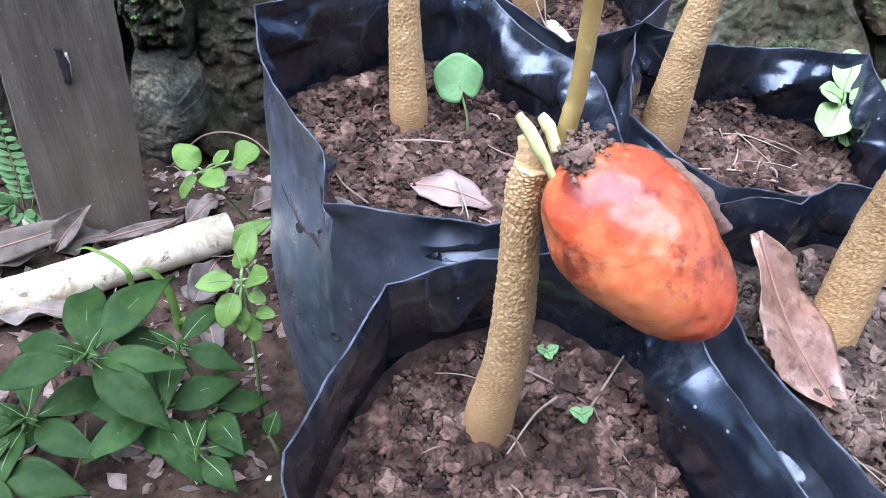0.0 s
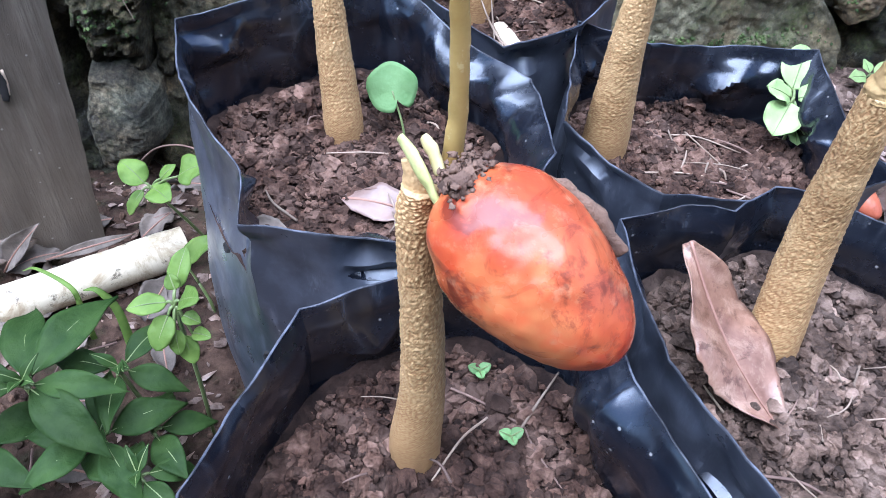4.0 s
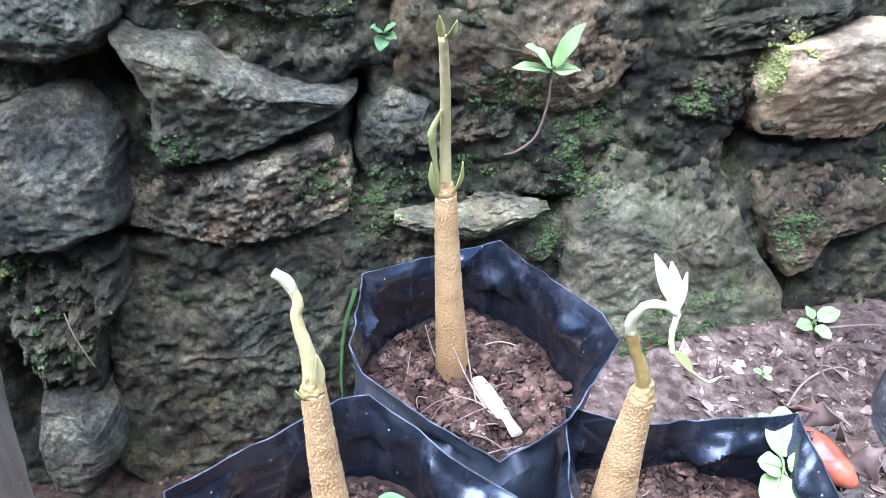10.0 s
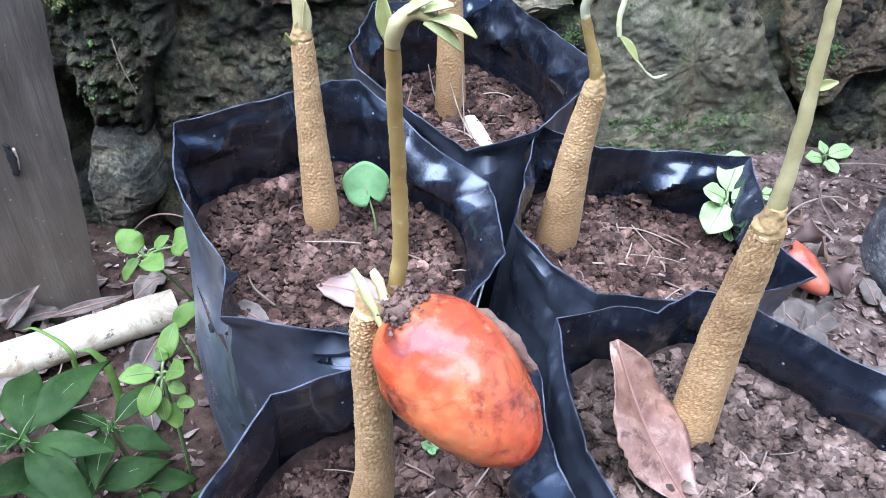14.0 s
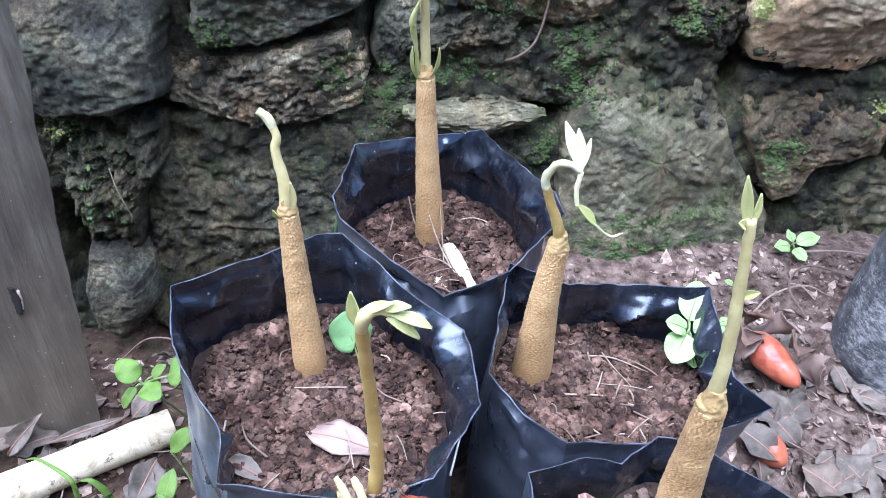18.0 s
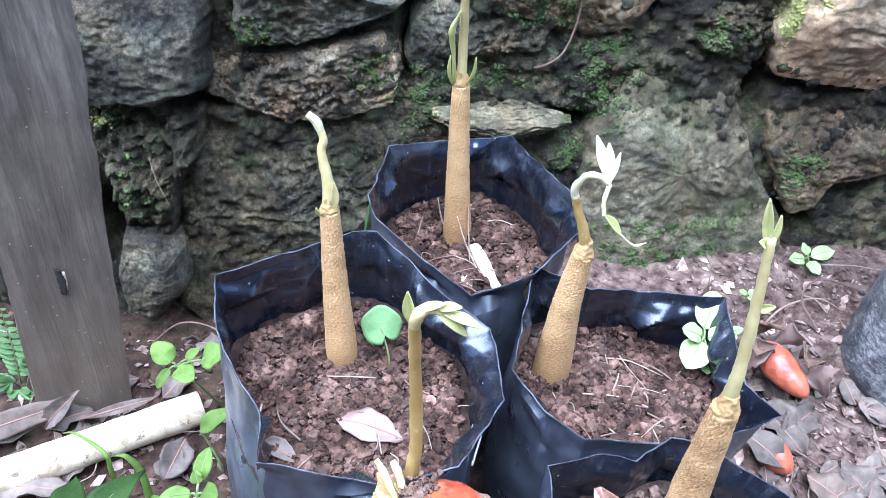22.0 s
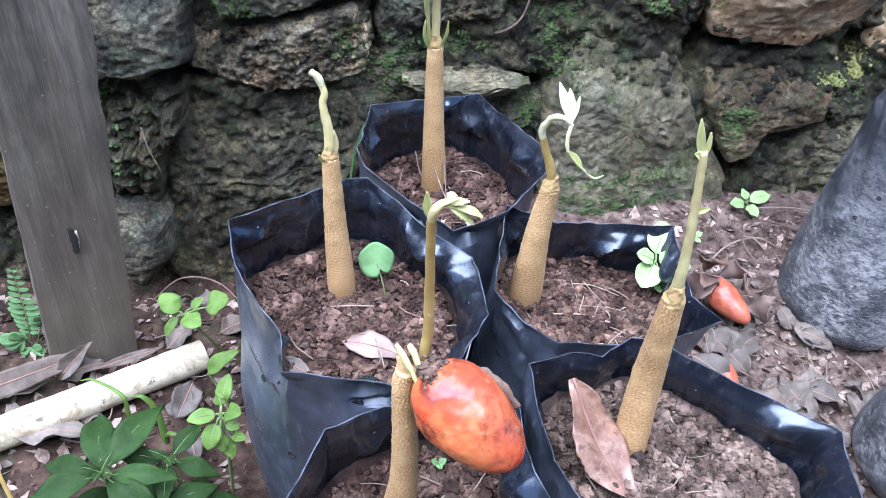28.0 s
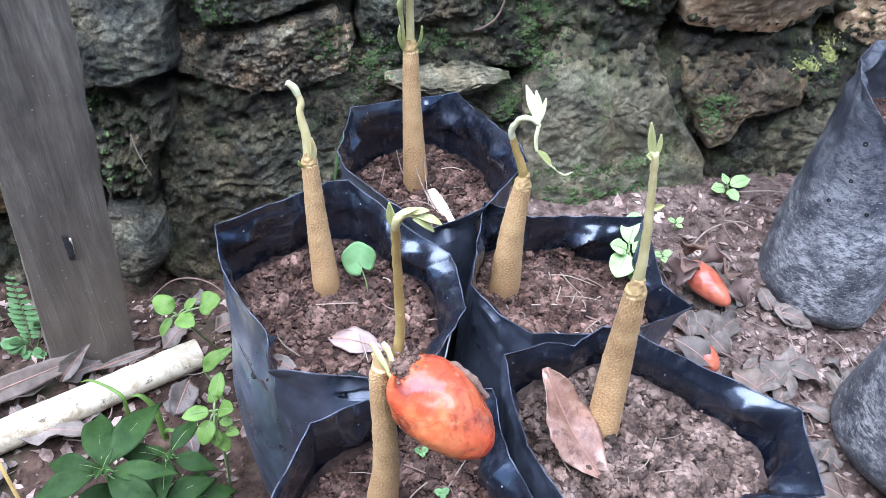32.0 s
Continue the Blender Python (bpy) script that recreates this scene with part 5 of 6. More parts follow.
# ---------------------------------------------------------------- weeds
def weed(label, root, leaves, stalk_to=None, material=M_GREEN, name="weed", category="weed", stalk_r=0.0012, hub=None, group="small weeds", point=.85):
    """leaves: (base, tip, width, arch, fold) each; stalks run from the hub to each leaf's base."""
    th = thing(name, root, label, category, group)
    hub = hub or stalk_to or root
    if hub != root:
        mid = (np.array(root) + np.array(hub)) / 2 + np.array((.002, -.002, .002))
        v, f = tube([root, mid, hub], [stalk_r, stalk_r, stalk_r * .8], 16, 8)
        obj("stalk", v, f, M_SPRIG, th)
    for k, (b, t, w, arch, fold) in enumerate(leaves):
        b, t = np.array(b, float), np.array(t, float)
        if np.linalg.norm(b - np.array(hub)) > 0.003:
            v, f = tube([hub, (np.array(hub) + b) / 2 + (0, 0, .002), b], [stalk_r * .8, stalk_r * .7, stalk_r * .6], 10, 7)
            obj("leaf_stalk", v, f, M_SPRIG, th)
        v, f = blade(b, t, (0, -.35, 1), w, arch=arch, fold=fold, shape=(.42, point), wave=.06, seed=k + int(1000 * abs(root[0])))
        leaf = obj("leaf", v, f, material, th)
        v, f = tube([b + (0, 0, .0002), (b + t) / 2 + (0, -.0002, arch * np.linalg.norm(t - b) + .0002), t], [.0004, .0003, .0001], 12, 5)
        obj("midrib", v, f, M_SPRIG, leaf)
    return th


weed("broad-leaved green weed beside the cane", (-.105, .445, 0), [
    ((-.137, .4235, .086), (-.153, .433, .096), .0175, .08, .15), ((-.131, .419, .0865), (-.116, .405, .088), .0165, .08, .15), ((-.112, .418, .098), (-.093, .419, .108), .0205, .08, .12),
    ((-.138, .420, .083), (-.147, .411, .069), .008, .08, .3), ((-.126, .424, .09), (-.116, .429, .098), .0075, .05, .3)], hub=(-.1325, .4215, .083), point=.62)
weed("light green weed growing against a planting bag", (-.078, .292, 0), [
    ((-.0745, .289, .140), (-.0705, .304, .153), .0105, .06, .15), ((-.077, .2815, .138), (-.095, .277, .1375), .0105, .06, .15), ((-.0705, .281, .140), (-.058, .2735, .1515), .0125, .06, .12),
    ((-.076, .277, .134), (-.0815, .2655, .121), .0125, .06, .1), ((-.0715, .276, .12), (-.066, .2695, .107), .0095, .06, .15), ((-.0735, .274, .127), (-.0715, .2675, .116), .008, .05, .1),
    ((-.067, .277, .121), (-.057, .2735, .123), .007, .06, .2), ((-.0735, .286, .142), (-.0765, .291, .148), .007, .05, .2), ((-.07, .279, .132), (-.061, .2755, .131), .007, .05, .2)], hub=(-.0735, .281, .136), point=.68)
weed("long pointed green leaf on a side stalk", (-.096, .385, 0), [((-.112, .392, .045), (-.086, .402, .064), .014, .12, .3)], hub=(-.104, .389, .03))
weed("tiny round-leaved green weed", (-.062, .262, .002), [((-.066, .262, .03), (-.062, .272, .04), .011, .05, .1)], hub=(-.066, .262, .029), material=M_DEEP)

rnd_w = np.random.RandomState(21)
BORDER = [(-.158, .271, .081, .058, .4, (8, 168, -28, -150, 60, 110)), (-.12, .293, .066, .042, .45, (-5, 60, 165, -80)), (-.122, .258, .055, .04, .5, (25, -45, 105, -140, 175)), (-.1, .268, .045, .036, .55, (15, -50, 80)),
          (-.19, .25, .05, .05, .45, (170, -20, -100, 100, 40, -150)), (-.2, .225, .045, .05, .45, (0, -60, 120, 60, 180)),
          (-.098, .238, .05, .034, .55, (30, -40, 120, 170))]
for cx, cy, cz, ln, slim, dirs in BORDER:
    lv = []
    for d in dirs:
        a = radians(d + rnd_w.uniform(-10, 10))
        l = ln * rnd_w.uniform(.8, 1.2)
        b = (cx + .005 * np.cos(a), cy + .005 * np.sin(a), cz)
        lv.append((b, (cx + l * np.cos(a), cy + l * np.sin(a), cz + rnd_w.uniform(-.018, .004)), l * slim * rnd_w.uniform(.7, .95), .12, .25))
    for d in rnd_w.uniform(0, 360, 4):
        a = radians(d)
        lv.append(((cx, cy, cz + .003), (cx + .013 * np.cos(a), cy + .013 * np.sin(a), cz + .012), .006, .08, .3))
    weed("leafy green weed with pointed leaves in the border", (cx + .006, cy + .006, 0), lv, hub=(cx, cy, cz - .003), material=M_DEEP, stalk_r=.0015, point=1.2)
for k, p in enumerate(((-.12, .255, .043), (-.064, .244, .014), (.445, .348, -.03), (.452, .352, -.03))):
    v, f = lumps([p], [.0023], 3 + k, 2)
    tagged(obj("flower_head", v, f, M_WHITE), "tiny white flower head of a weed", "flower", "tiny flower heads")

weed("small weed with pale round leaves at the wall", (.478, .705, .004), [
    ((.474, .699, .019), (.454, .694, .021), .016, .06, .1), ((.482, .703, .02), (.510, .712, .025), .018, .06, .1), ((.479, .698, .017), (.486, .680, .014), .016, .06, .1), ((.478, .704, .021), (.474, .717, .028), .010, .06, .2)], hub=(.478, .702, .018), material=M_MINT)
weed("pale-leaved weed in a planting bag", (.2335, .3785, .166), [
    ((.2315, .386, .2035), (.2425, .410, .2155), .0195, .05, .12), ((.2285, .379, .203), (.2145, .3785, .2095), .0135, .05, .15), ((.2325, .3785, .203), (.2475, .379, .208), .0125, .05, .15),
    ((.2285, .3765, .2015), (.2178, .361, .192), .0195, .05, .1), ((.233, .373, .193), (.2455, .3672, .188), .010, .06, .2), ((.234, .374, .188), (.2355, .3655, .183), .008, .06, .2)], hub=(.2305, .379, .2015), material=M_MINT, point=.6)
weed("tiny seedling weed on the ground", (.362, .582, -.012), [((.362, .582, .012), (.35, .578, .016), .009, .05, .1), ((.363, .582, .012), (.374, .583, .016), .009, .05, .1), ((.362, .58, .01), (.366, .571, .01), .008, .05, .1)], hub=(.362, .582, .009), material=M_MINT)
weed("tiny seedling weed on the ground", (.395, .64, 0), [((.395, .64, .012), (.385, .641, .016), .007, .05, .1), ((.396, .64, .012), (.405, .643, .016), .007, .05, .1), ((.396, .639, .01), (.402, .632, .01), .006, .05, .1)], hub=(.395, .64, .009), material=M_MINT)
for x, y, z in ((.0775, .195, .166), (.0665, .224, .166)):
    weed("minute green sprout in the soil", (x, y, z), [((x, y, z + .006), (x - .0045, y + .001, z + .008), .004, .05, .1), ((x, y, z + .006), (x + .0045, y + .002, z + .008), .004, .05, .1), ((x, y, z + .006), (x + .001, y - .004, z + .007), .0035, .05, .1)],
         hub=(x, y, z + .005), material=M_JADE, stalk_r=.0005)


def round_leaf():
    th = thing("round_leaf_plant", (.032, .346, .182), "single round notched green leaf on a thin stalk", "weed", "small weeds")
    c, rx, ry = np.array((.0252, .358, .2118)), .0122, .0122
    ex, ey = np.array((1.0, .15, 0)), np.array((-.1, .55, .83))
    nn = np.cross(ex, ey)
    verts, nr, na = [], 7, 40
    for off in (0, -.0004):
        for i in range(nr):
            f = i / (nr - 1)
            for k in range(na):
                a = -1.25 + 2 * np.pi * k / (na - 1)
                away = min(k, na - 1 - k) * 2 * np.pi / (na - 1)
                r = f * (1 + .03 * np.sin(5 * a)) * (1 - .5 * np.exp(-(away / .2) ** 2))
                verts.append(c + ex * rx * r * np.cos(a) + ey * ry * r * np.sin(a) + nn * (off + .0012 * f * f * np.sin(3 * a)))
    n = nr * na
    faces = grid_faces(nr, na) + [q[::-1] for q in grid_faces(nr, na, start=n)]
    faces += [[n - na + k, n - na + k + 1, 2 * n - na + k + 1, 2 * n - na + k] for k in range(na - 1)]
    obj("leaf", verts, faces, M_JADE, th)
    v, f = tube([(.032, .346, .180), (.031, .349, .195), c - (0, .001, .001)], [.0007, .0006, .0005], 14, 7)
    obj("stalk", v, f, M_SPRIG, th)


round_leaf()

# the sprig in the wall
wp = weed("sprig with pale green leaves rooted in the wall", (.168, .6925, .289), [
    ((.166, .690, .297), (.134, .682, .303), .011, .05, .15), ((.167, .690, .299), (.144, .684, .320), .016, .05, .15), ((.169, .690, .299), (.188, .686, .336), .015, .06, .15), ((.169, .690, .296), (.189, .686, .299), .012, .05, .15)],
    hub=(.168, .692, .294), material=M_MINT, name="wall_sprig", stalk_r=.0014)
v, f = tube([(.138, .700, .220), (.146, .690, .228), (.160, .688, .243), (.167, .690, .27), (.168, .692, .295)], [.001, .0013, .0012, .0011, .001], 30, 8)
obj("root", v, f, M_ROOT, wp, "brown creeping root")
weed("little green sprig high on the wall", (.037, .668, .330), [((.037, .662, .336), (.028, .654, .343), .010, .05, .2), ((.037, .662, .336), (.045, .656, .345), .009, .05, .2), ((.037, .662, .335), (.034, .655, .326), .010, .05, .2), ((.037, .662, .335), (.046, .657, .334), .008, .05, .2)],
     hub=(.037, .664, .335), material=M_JADE)

# ferny leaves behind the stake
def fern(root, tips, label, size=.015):
    th = thing("fern", root, label, "fern", "ferns")
    for t in tips:
        along = np.array(t) - np.array(root)
        mid = (np.array(root) + np.array(t)) / 2 + np.array((.004, -.004, 0))
        path = spline([root, mid, t], 15)
        v, f = tube([root, mid, t], [.0008, .0006, .0003], 14, 6)
        frond = obj("frond", v, f, M_SPRIG, th)
        ax = along / np.linalg.norm(along)
        side = np.cross(ax, (0.1, 1, 0.2))
        side /= np.linalg.norm(side)
        for k in range(3, 15):
            l = size * (1 - abs(k - 7) / 10)
            for sgn in (-1, 1):
                b = path[k]
                v, f = blade(b, b + side * sgn * l + ax * l * .25, (0, -1, .5), l * .36, arch=.08, nu=8, nv=5, shape=(.5, .6))
                obj("leaflet", v, f, M_JADE, frond)


def lobed(root, heads, label):
    """A low weed whose leaves are fans of rounded lobes."""
    th = thing("weed", root, label, "weed", "small weeds")
    for n, (c, size, turn) in enumerate(heads):
        c = np.array(c, float)
        v, f = tube([root, (np.array(root) + c) / 2 + (0, 0, .003), c], [.0008, .0006, .0005], 10, 6)
        leaf = obj("leaf_stalk", v, f, M_SPRIG, th)
        for k in range(5):
            a = radians(turn + (k - 2) * 42)
            l = size * (1 - .12 * abs(k - 2))
            v, f = blade(c, c + np.array((l * np.sin(a), -.25 * l, l * np.cos(a) * .8)), (0, -1, .5), l * .62, arch=.05, fold=.1, nu=9, nv=6, shape=(.66, .6), seed=n * 7 + k)
            obj("leaf_lobe", v, f, M_JADE, leaf)


fern((-.287, .456, .0), [(-.283, .462, .089)], "small upright green fern in the dark earth")
fern((-.335, .47, .0), [(-.345, .462, .09), (-.318, .468, .07)], "small green fern in the dark earth")
lobed((-.283, .452, -.004), [((-.284, .444, .022), .02, -70), ((-.268, .455, .034), .016, 30), ((-.262, .45, .012), .013, 80), ((-.279, .442, .014), .016, 150)], "low weed with jade lobed leaves")
weed("two-leaved green weed behind the stake", (-.325, .452, -.004), [((-.308, .458, .128), (-.283, .462, .146), .016, .1, .25), ((-.31, .458, .126), (-.33, .45, .135), .014, .1, .25), ((-.31, .458, .122), (-.29, .448, .106), .017, .1, .2), ((-.312, .458, .12), (-.328, .446, .104), .017, .1, .2)],
     hub=(-.311, .458, .124), material=M_JADE, stalk_r=.0014)
weed("tiny two-leaved sprout in the dark earth", (-.3, .4, .0), [((-.3, .4, .018), (-.308, .398, .024), .008, .05, .2), ((-.3, .4, .018), (-.291, .4, .025), .008, .05, .2)], hub=(-.3, .4, .016), material=M_JADE, stalk_r=.0007)
for k, p in enumerate(((-.327, .452, .052), (-.318, .455, .056), (-.312, .452, .062), (-.195, .47, .105), (-.194, .47, .099))):
    v, f = lumps([p], [.0028], 13 + k, 2)
    tagged(obj("pebble", v, f, M_WHITE), "tiny white snail shell bit clinging by the stake", "pebble", "tiny white bits")


def grass(pts, w, label, material=M_GREEN):
    th = thing("grass_blade", pts[0], label, "grass", "grass blades")
    c = spline(pts, 24)
    tang = np.gradient(c, axis=0)
    v, n = [], 24
    for off in (0.0, -.0003):
        for k in range(n):
            s = np.cross(tang[k], (0.2, -.5, 1))
            s /= np.linalg.norm(s)
            ww = w * (1 - (k / (n - 1)) ** 2 * .9) / 2
            for f in (-1, 0, 1):
                v.append(c[k] + s * f * ww + np.array((0, 0, off + abs(f) * ww * .35)))
    fs = grid_faces(n, 3) + [q[::-1] for q in grid_faces(n, 3, start=3 * n)]
    fs += [[3 * k, 3 * k + 3, 3 * (n + k) + 3, 3 * (n + k)] for k in range(n - 1)] + [[3 * k + 5, 3 * k + 2, 3 * (n + k) + 2, 3 * (n + k) + 5] for k in range(n - 1)]
    obj("blade", np.array(v), fs, material, th)


grass([(.012, .555, .196), (.004, .535, .18), (.001, .505, .168), (.002, .48, .163)], .003, "green leaf strip pressed against the outside of a bag", M_DEEP)
grass([(-.221, .264, .005), (-.241, .29, .066), (-.2613, .3187, .068), (-.3017, .3728, .066), (-.34, .42, .06)], .003, "dry yellow grass stem leaning over the cane", M_OLIVE)
grass([(-.142, .350, 0), (-.147, .358, .035), (-.156, .360, .052), (-.166, .362, .05)], .006, "green grass blade arching over the earth")
grass([(-.142, .350, 0), (-.138, .348, .02), (-.127, .345, .02), (-.112, .342, .006)], .004, "green grass blade bent to the ground")
grass([(-.172, .362, 0), (-.172, .362, .03), (-.175, .365, .048), (-.2, .378, .05), (-.215, .385, .04)], .004, "green grass blade lying over the cane")


# ---------------------------------------------------------------- fallen leaves, chips and straws
def dead_leaf(a, b, up, width, label, material=M_DRY, rib=True, **kw):
    th = thing("dead_leaf", a, label, "fallen leaf", "fallen leaves")
    v, f = blade(a, b, up, width, **{"nu": 22, "nv": 11, "thick": .0006, "wave": .08, "fold": .2, "ragged": .12, **kw})
    obj("blade", v, f, material, th)
    if rib:
        a, b, up = (np.array(q, float) for q in (a, b, up))
        up /= np.linalg.norm(up)
        L = np.linalg.norm(b - a)
        p = [a + (b - a) * s + up * (kw.get("arch", 0) * L * np.sin(np.pi * s) + .0002) for s in (0, .25, .5, .75, .97)]
        v, f = tube(p, [.0008, .0007, .0006, .0005, .0002], 24, 6)
        obj("midrib", v, f, M_RIB, th)


dead_leaf((.1412, .2475, .2255), (.1771, .192, .1805), (.40, -.36, .75), .038, "large dead rosy-brown leaf leaning on a seedling stem", M_ROSE, fold=.14, shape=(.47, 1.1), arch=-.07, wave=.07, ragged=.1, nu=34, nv=15, seed=3)
dead_leaf((-.345, .36, .018), (-.222, .424, .03), (.15, -.75, .65), .021, "long brown dead leaf strip behind the cane", M_DRY, fold=.1, shape=(.5, .45), arch=.02, wave=.05, seed=8)
dead_leaf((-.245, .408, .012), (-.212, .417, .052), (-.4, -.9, .3), .016, "curled dead leaf against the foot of the stake", M_GREYLEAF, fold=.4, curl=.4, arch=.08, seed=9)
dead_leaf((-.215, .412, .022), (-.16, .437, .026), (.1, -.7, .7), .008, "dry leaf strip between stake and cane", M_GREYLEAF, fold=.2, arch=.03, seed=10)
dead_leaf((.004, .308, .185), (.044, .297, .184), (.1, -.25, 1), .018, "dead pale pink leaf lying on bag soil", M_PINK, arch=.1, fold=.1, shape=(.5, .7), seed=4)
dead_leaf((-.035, .287, .186), (-.012, .276, .186), (.1, -.2, 1), .011, "small curled dead leaf on bag soil", M_GREYLEAF, arch=.12, curl=.3, seed=5)
LITTER = [
    ((.385, .52), (.42, .475), .034, .02, 1), ((.40, .49), (.44, .52), .03, .012, 2), ((.415, .455), (.45, .425), .032, .012, 0), ((.43, .43), (.475, .455), .03, .016, 1),
    ((.47, .465), (.515, .44), .024, .014, 1), ((.48, .43), (.45, .47), .03, .01, 2), ((.415, .39), (.455, .36), .028, .012, 0), ((.445, .345), (.50, .32), .03, .016, 0),
    ((.40, .365), (.44, .335), .022, .012, 1), ((.46, .30), (.53, .262), .042, .012, 0), ((-.13, .405), (-.135, .365), .024, .026, 2), ((-.118, .47), (-.098, .485), .022, .012, 0),
    ((-.30, .39), (-.25, .41), .024, .012, 2), ((-.245, .41), (-.21, .425), .02, .024, 2), ((-.27, .345), (-.20, .352), .03, .012, 2), ((-.145, .395), (-.125, .375), .024, .01, 2),
]
r = np.random.RandomState(55)
for _ in range(62):
    x, y, a, l = r.uniform(.36, .57), r.uniform(.26, .6), r.uniform(0, 6.28), r.uniform(.018, .048)
    LITTER.append(((x, y), (x + l * np.cos(a), y + l * np.sin(a)), l * r.uniform(.4, .75), r.uniform(.006, .016), int(r.choice([0, 1, 2, 2]))))
for _ in range(26):
    x, y, a, l = r.uniform(-.3, -.08), r.uniform(.2, .56), r.uniform(0, 6.28), r.uniform(.015, .035)
    LITTER.append(((x, y), (x + l * np.cos(a), y + l * np.sin(a)), l * r.uniform(.4, .7), r.uniform(.006, .014), int(r.choice([1, 2, 2]))))
for k, ((ax, ay), (bx, by), w, hgt, kind_) in enumerate(LITTER):
    r = np.random.RandomState(k + 300)
    gz0, gz1 = ground_z(ax, ay), ground_z(bx, by)
    dead_leaf((ax, ay, gz0 + .004 + .4 * hgt * r.rand()), (bx, by, gz1 + .004 + .6 * hgt * r.rand()), (r.uniform(-.4, .4), r.uniform(-.5, .2), 1), w,
              ("dead brown leaf in the litter", "dry brown curled leaf in the litter", "dry grey-brown leaf on the earth")[kind_], M_ROSE if k == 9 else (M_DRY, M_GREYLEAF, M_GREYLEAF)[kind_],
              arch=r.uniform(.02, .14), curl=r.uniform(-.1, .5), wave=r.uniform(.08, .2), fold=r.uniform(0, .35), shape=(r.uniform(.4, .6), .65), seed=k)


def chip(a, b, w, h, label, material=M_CHIP):
    th = thing("wood_chip", a, label, "wood chip", "wood chips")
    a, b = np.array(a, float), np.array(b, float)
    ax = (b - a) / np.linalg.norm(b - a)
    s = np.cross(ax, (0, 0, 1))
    up = np.cross(s, ax)
    verts, n = [], 14
    for i in range(n):
        f = i / (n - 1)
        ww = w / 2 * (0.65 + 0.35 * np.sin(np.pi * min(f * 1.2 + .1, 1)))
        for dx, dz in ((-1, 0), (-.9, 1), (0, 1.25), (.9, 1), (1, 0), (0, -.4)):
            p = a + (b - a) * f + s * dx * ww + up * dz * h
            verts.append(p + up * .0006 * fbm(p, 240, 2) + s * .0006 * fbm(p, 300, 2))
    fs = grid_faces(n, 6, wrap=True) + [list(range(6)), [(n - 1) * 6 + k for k in range(6)][::-1]]
    o = obj("chip", verts, fs, material, th)
    o.data.set_sharp_from_angle(angle=radians(30))


chip((.085, .481, .178), (.102, .434, .178), .0105, .002, "pale cream wood chip on bag soil")
chip((.078, .447, .176), (.083, .437, .176), .006, .0015, "small pale chip on bag soil")
chip((.084, .557, .178), (.118, .549, .178), .006, .0025, "brown bark strip on bag soil", M_ROOT)
chip((.25, .17, .174), (.262, .178, .175), .007, .0015, "pale leaf scrap on bag soil", M_WHITE)


def straw(pts, r, material=M_TWIG, label="thin dry straw lying on the soil", name="straw"):
    v, f = tube(pts, [r, r * .9, r * .6], max(10, 8 * len(pts)), 6)
    tagged(obj(name, v, f, material), label, "straw", "straws and rootlets")


straw([(.068, .488, .176), (.060, .50, .185), (.055, .51, .20)], .0007)
straw([(.088, .455, .177), (.078, .474, .186), (.070, .489, .2)], .0007)
straw([(.082, .46, .178), (.080, .48, .19), (.078, .492, .205)], .0006)
straw([(.03, .46, .176), (.04, .48, .178), (.045, .497, .19)], .0006, M_ROOT)
straw([(.055, .43, .178), (.075, .42, .18), (.095, .425, .178)], .0006)
straw([(.07, .44, .177), (.085, .43, .18), (.10, .415, .177)], .0007, M_ROOT)
straw([(.085, .51, .176), (.105, .513, .18), (.125, .505, .178)], .0006)
straw([(.229, .287, .186), (.21, .244, .187), (.188, .213, .181)], .0007, M_ROOT, "brown rootlet beside a seedling stem", "rootlet")
straw([(.235, .291, .187), (.218, .25, .189), (.186, .205, .180)], .0006, M_ROOT, "brown rootlet beside a seedling stem", "rootlet")
straw([(.04, .384, .188), (.05, .356, .188), (.058, .326, .184)], .0005, M_ROOT, "thin brown straw on bag soil")
straw([(.008, .376, .186), (.022, .372, .19), (.030, .362, .187)], .0009)
straw([(.083, .283, .184), (.088, .298, .203), (.092, .312, .214)], .0007, M_WHITE, "pale straw against the bag film")
straw([(.047, .31, .185), (.055, .325, .187), (.060, .342, .185)], .0005, M_ROOT)
straw([(.062, .32, .185), (.064, .34, .187), (.067, .362, .188)], .0005, M_ROOT)
straw([(.026, .285, .184), (.03, .29, .188), (.026, .305, .186)], .0005)
straw([(-.02, .26, .186), (-.012, .268, .19), (-.005, .28, .187)], .0006)
straw([(.066, .29, .184), (.08, .30, .187), (.085, .318, .186)], .0005)
for a, b in (((.15, .35), (.21, .335)), ((.16, .38), (.21, .37)), ((.155, .33), (.185, .30)), ((.17, .345), (.225, .325)), ((.19, .385), (.23, .345)), ((.2, .32), (.235, .33)), ((.16, .31), (.2, .32))):
    straw([(a[0], a[1], .173), ((a[0] + b[0]) / 2, (a[1] + b[1]) / 2 + .004, .176), (b[0], b[1], .173)], .0006, M_TWIG if a[0] < .17 else M_ROOT)
for a, b in (((.19, .205), (.2, .245)), ((.197, .20), (.203, .25)), ((.185, .195), (.195, .225)), ((.15, .18), (.19, .168)), ((.21, .185), (.212, .205)), ((.225, .18), (.235, .172))):
    straw([(a[0], a[1], .176), ((a[0] + b[0]) / 2 + .003, (a[1] + b[1]) / 2, .184), (b[0], b[1], .178)], .0007, M_ROOT)
straw([(.022, .227, .167), (.052, .218, .170), (.08, .204, .168), (.11, .179, .168)], .0006, M_ROOT, "long thin brown straw lying across the soil")
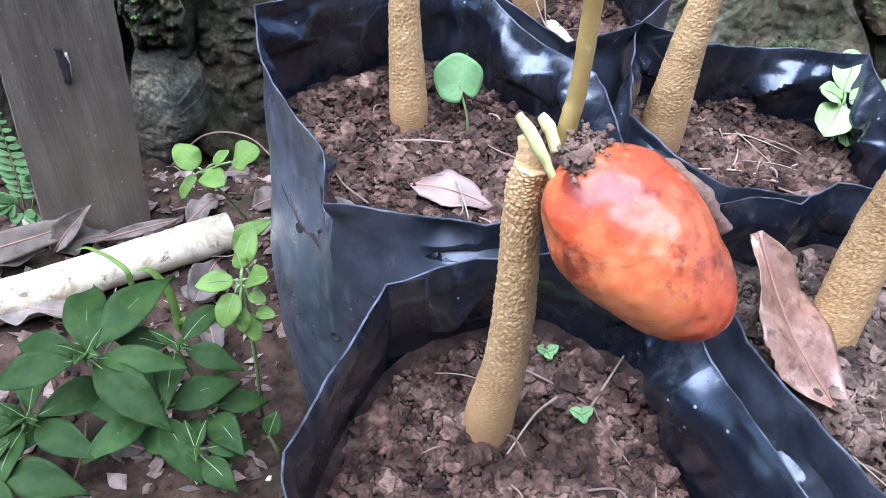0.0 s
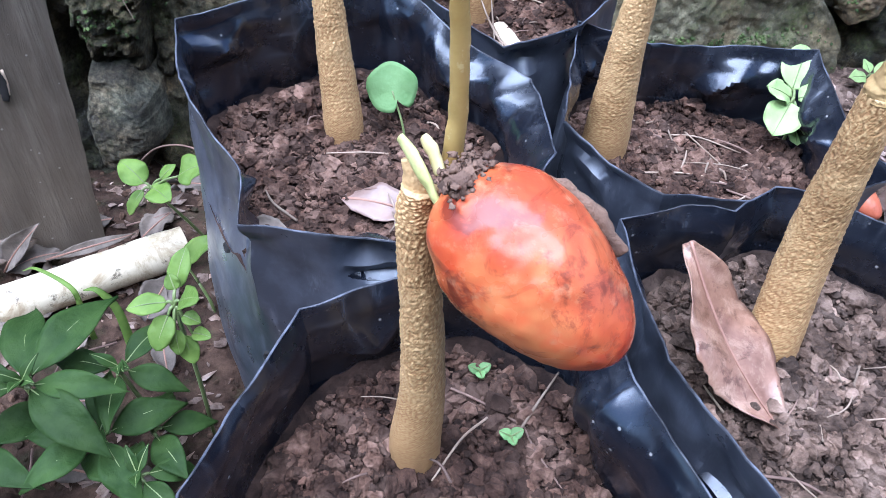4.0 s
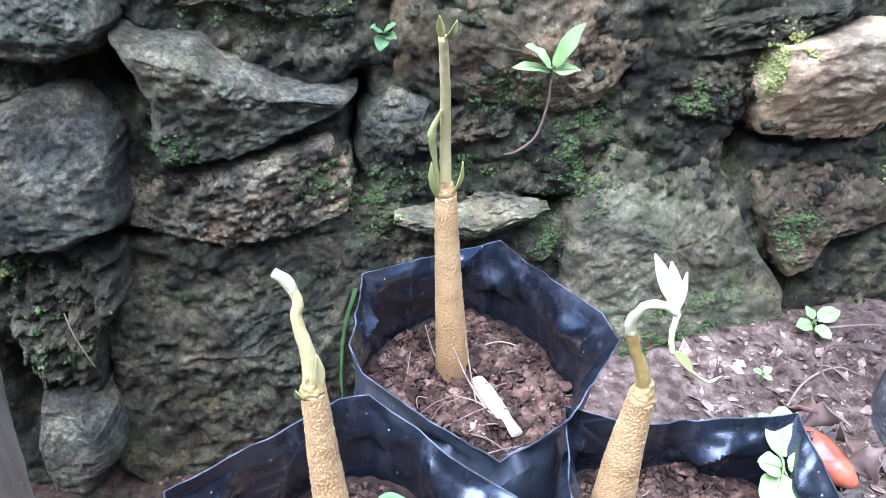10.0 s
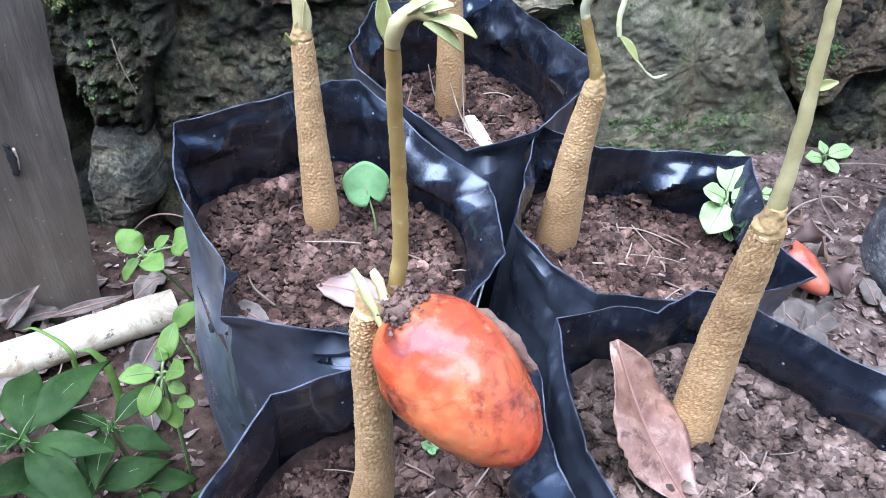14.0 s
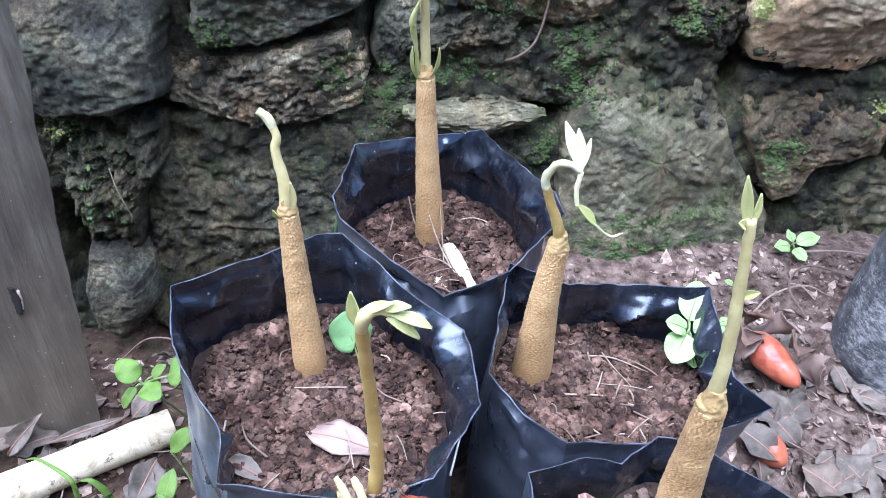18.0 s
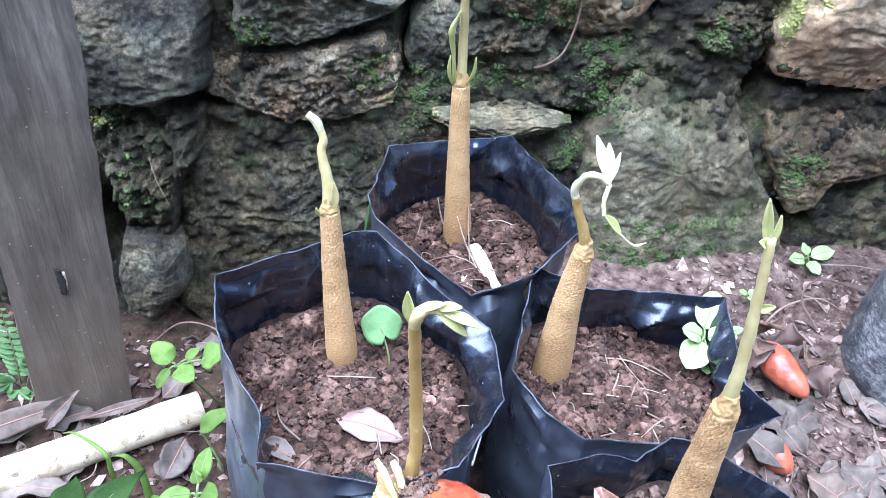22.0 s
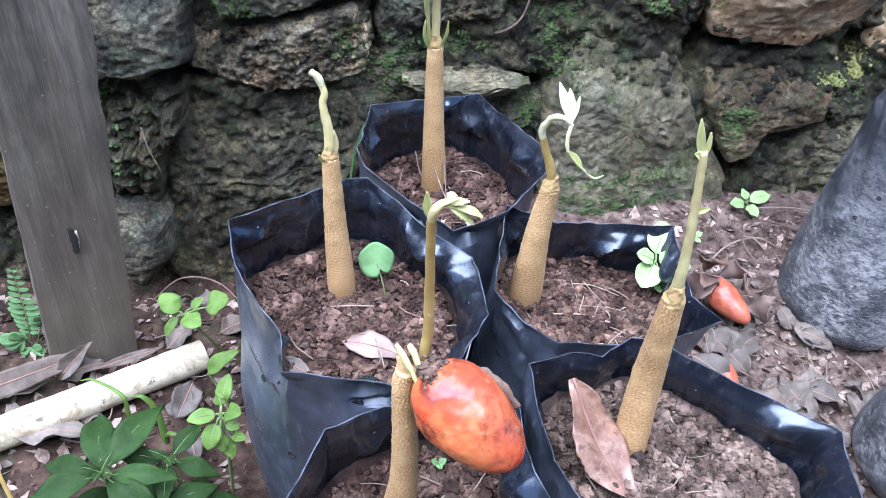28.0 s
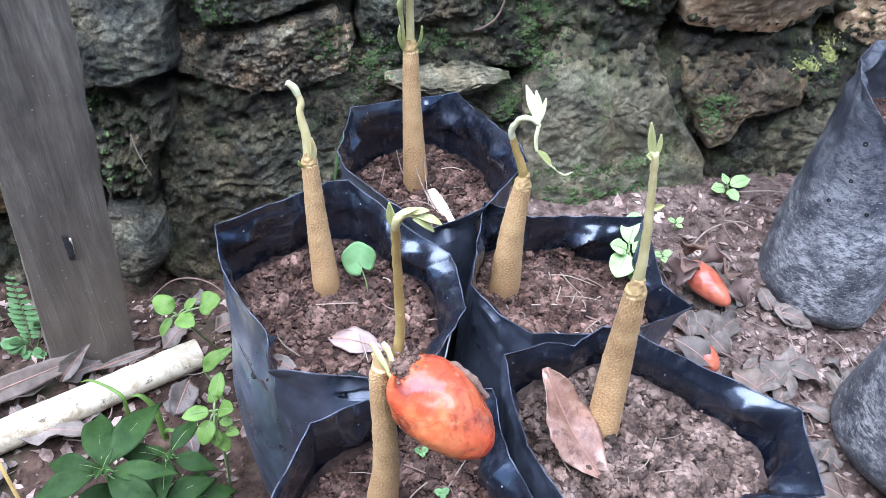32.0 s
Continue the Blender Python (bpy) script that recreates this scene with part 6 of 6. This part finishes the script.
straw([(.083, .228, .168), (.083, .199, .171), (.097, .174, .167)], .0005, M_ROOT, "long thin brown straw lying across the soil")
straw([(.075, .155, .166), (.095, .15, .169), (.115, .15, .166)], .0005, M_TWIG)
r = np.random.RandomState(66)
for cx, cy, cz, rad, n in ((.18, .345, .172, .055, 34), (.08, .465, .174, .05, 14), (.2, .2, .18, .06, 16), (.015, .315, .186, .06, 12), (.06, .16, .169, .06, 10)):
    for _ in range(n):
        a, q, l, t = r.uniform(0, 6.28), rad * np.sqrt(r.rand()), r.uniform(.008, .035), r.uniform(0, 6.28)
        x, y = cx + q * np.cos(a), cy + q * np.sin(a)
        straw([(x, y, cz + .003), (x + l / 2 * np.cos(t) + r.normal(0, .002), y + l / 2 * np.sin(t) + r.normal(0, .002), cz + .005), (x + l * np.cos(t), y + l * np.sin(t), cz + .003)], r.uniform(.0003, .0007), M_TWIG if r.rand() < .6 else M_ROOT)
r = np.random.RandomState(77)
for k in range(70):
    if k < 52:
        x, y = r.uniform(.33, .58), r.uniform(.3, .7)
    else:
        x, y = r.uniform(-.3, -.09), r.uniform(.24, .52)
    a, l = r.uniform(0, 6.28), r.uniform(.015, .05)
    pts = []
    for s in (-.5, 0, .5):
        px, py = x + l * s * np.cos(a) + r.normal(0, .003), y + l * s * np.sin(a) + r.normal(0, .003)
        pts.append((px, py, ground_z(px, py) + .005 + .006 * r.rand()))
    straw(pts, r.uniform(.0004, .001), M_TWIG if r.rand() < .6 else M_ROOT)
straw([(.46, .60, .005), (.45, .635, .018), (.48, .665, .02), (.53, .66, .012)], .0013, M_ROOT, "curved dry rootlet on the earth", "rootlet")
straw([(.40, .60, .0), (.43, .625, .012), (.47, .64, .014), (.5, .635, .004)], .0012, M_TWIG, "curved dry rootlet on the earth", "rootlet")
straw([(.49, .70, .012), (.53, .69, .022), (.57, .69, .016)], .0012, M_TWIG, "curved dry rootlet on the earth", "rootlet")
straw([(-.186, .50, .02), (-.15, .485, .065), (-.11, .46, .085), (-.075, .42, .085)], .0008, M_ROOT, "thin arching rootlet by the wall", "rootlet")
straw([(-.20, .60, .15), (-.195, .595, .13), (-.185, .59, .105)], .0006, M_TWIG, "thin hanging root on the wall", "rootlet")

# ---------------------------------------------------------------- fallen seeds
def loose_seed(a, b, r1, label):
    th = thing("fallen_seed", ((a[0] + b[0]) / 2, (a[1] + b[1]) / 2, (a[2] + b[2]) / 2), label, "seed", "fallen seeds")
    build_seed(th, a, b, r1, r1 * .9, "kernel", husk=False, coat=M_OLDSEED, label="dull red-brown seed coat")
    return th


s1 = loose_seed((.387, .567, .014), (.419, .51, .004), .0165, "dull red-orange seed lying in its split dry husk")
for a, b, w in (((.383, .57, .008), (.37, .535, .03), .028), ((.43, .56, .005), (.415, .525, .03), .026), ((.395, .59, .004), (.405, .568, .034), .03)):
    v, f = blade(a, b, (.2, -.3, 1), w, arch=.1, curl=.5, wave=.12, ragged=.2, thick=.0012, seed=int(a[0] * 100))
    obj("husk", v, f, M_HUSK, s1, "dry grey husk flap")
for a, b, w, up in (((.377, .566, -.004), (.389, .545, .036), .032, (-.6, -.5, .5)), ((.408, .578, .0), (.428, .552, .032), .028, (.4, -.4, .6)), ((.43, .545, -.004), (.44, .52, .022), .03, (.3, -.6, .6))):
    v, f = blade(a, b, up, w, arch=.15, curl=.4, wave=.1, ragged=.25, thick=.001, seed=int(a[0] * 1000))
    obj("husk", v, f, M_PINK, s1, "pale papery husk flap")
dead_leaf((.352, .478, -.012), (.388, .448, -.024), (.2, -.5, .8), .03, "dead brown leaf half over a fallen seed", M_GREYLEAF, arch=.12, curl=.2, seed=77)
loose_seed((.372, .480, -.021), (.397, .449, -.031), .015, "dull red-orange seed on the earth behind a planting bag")
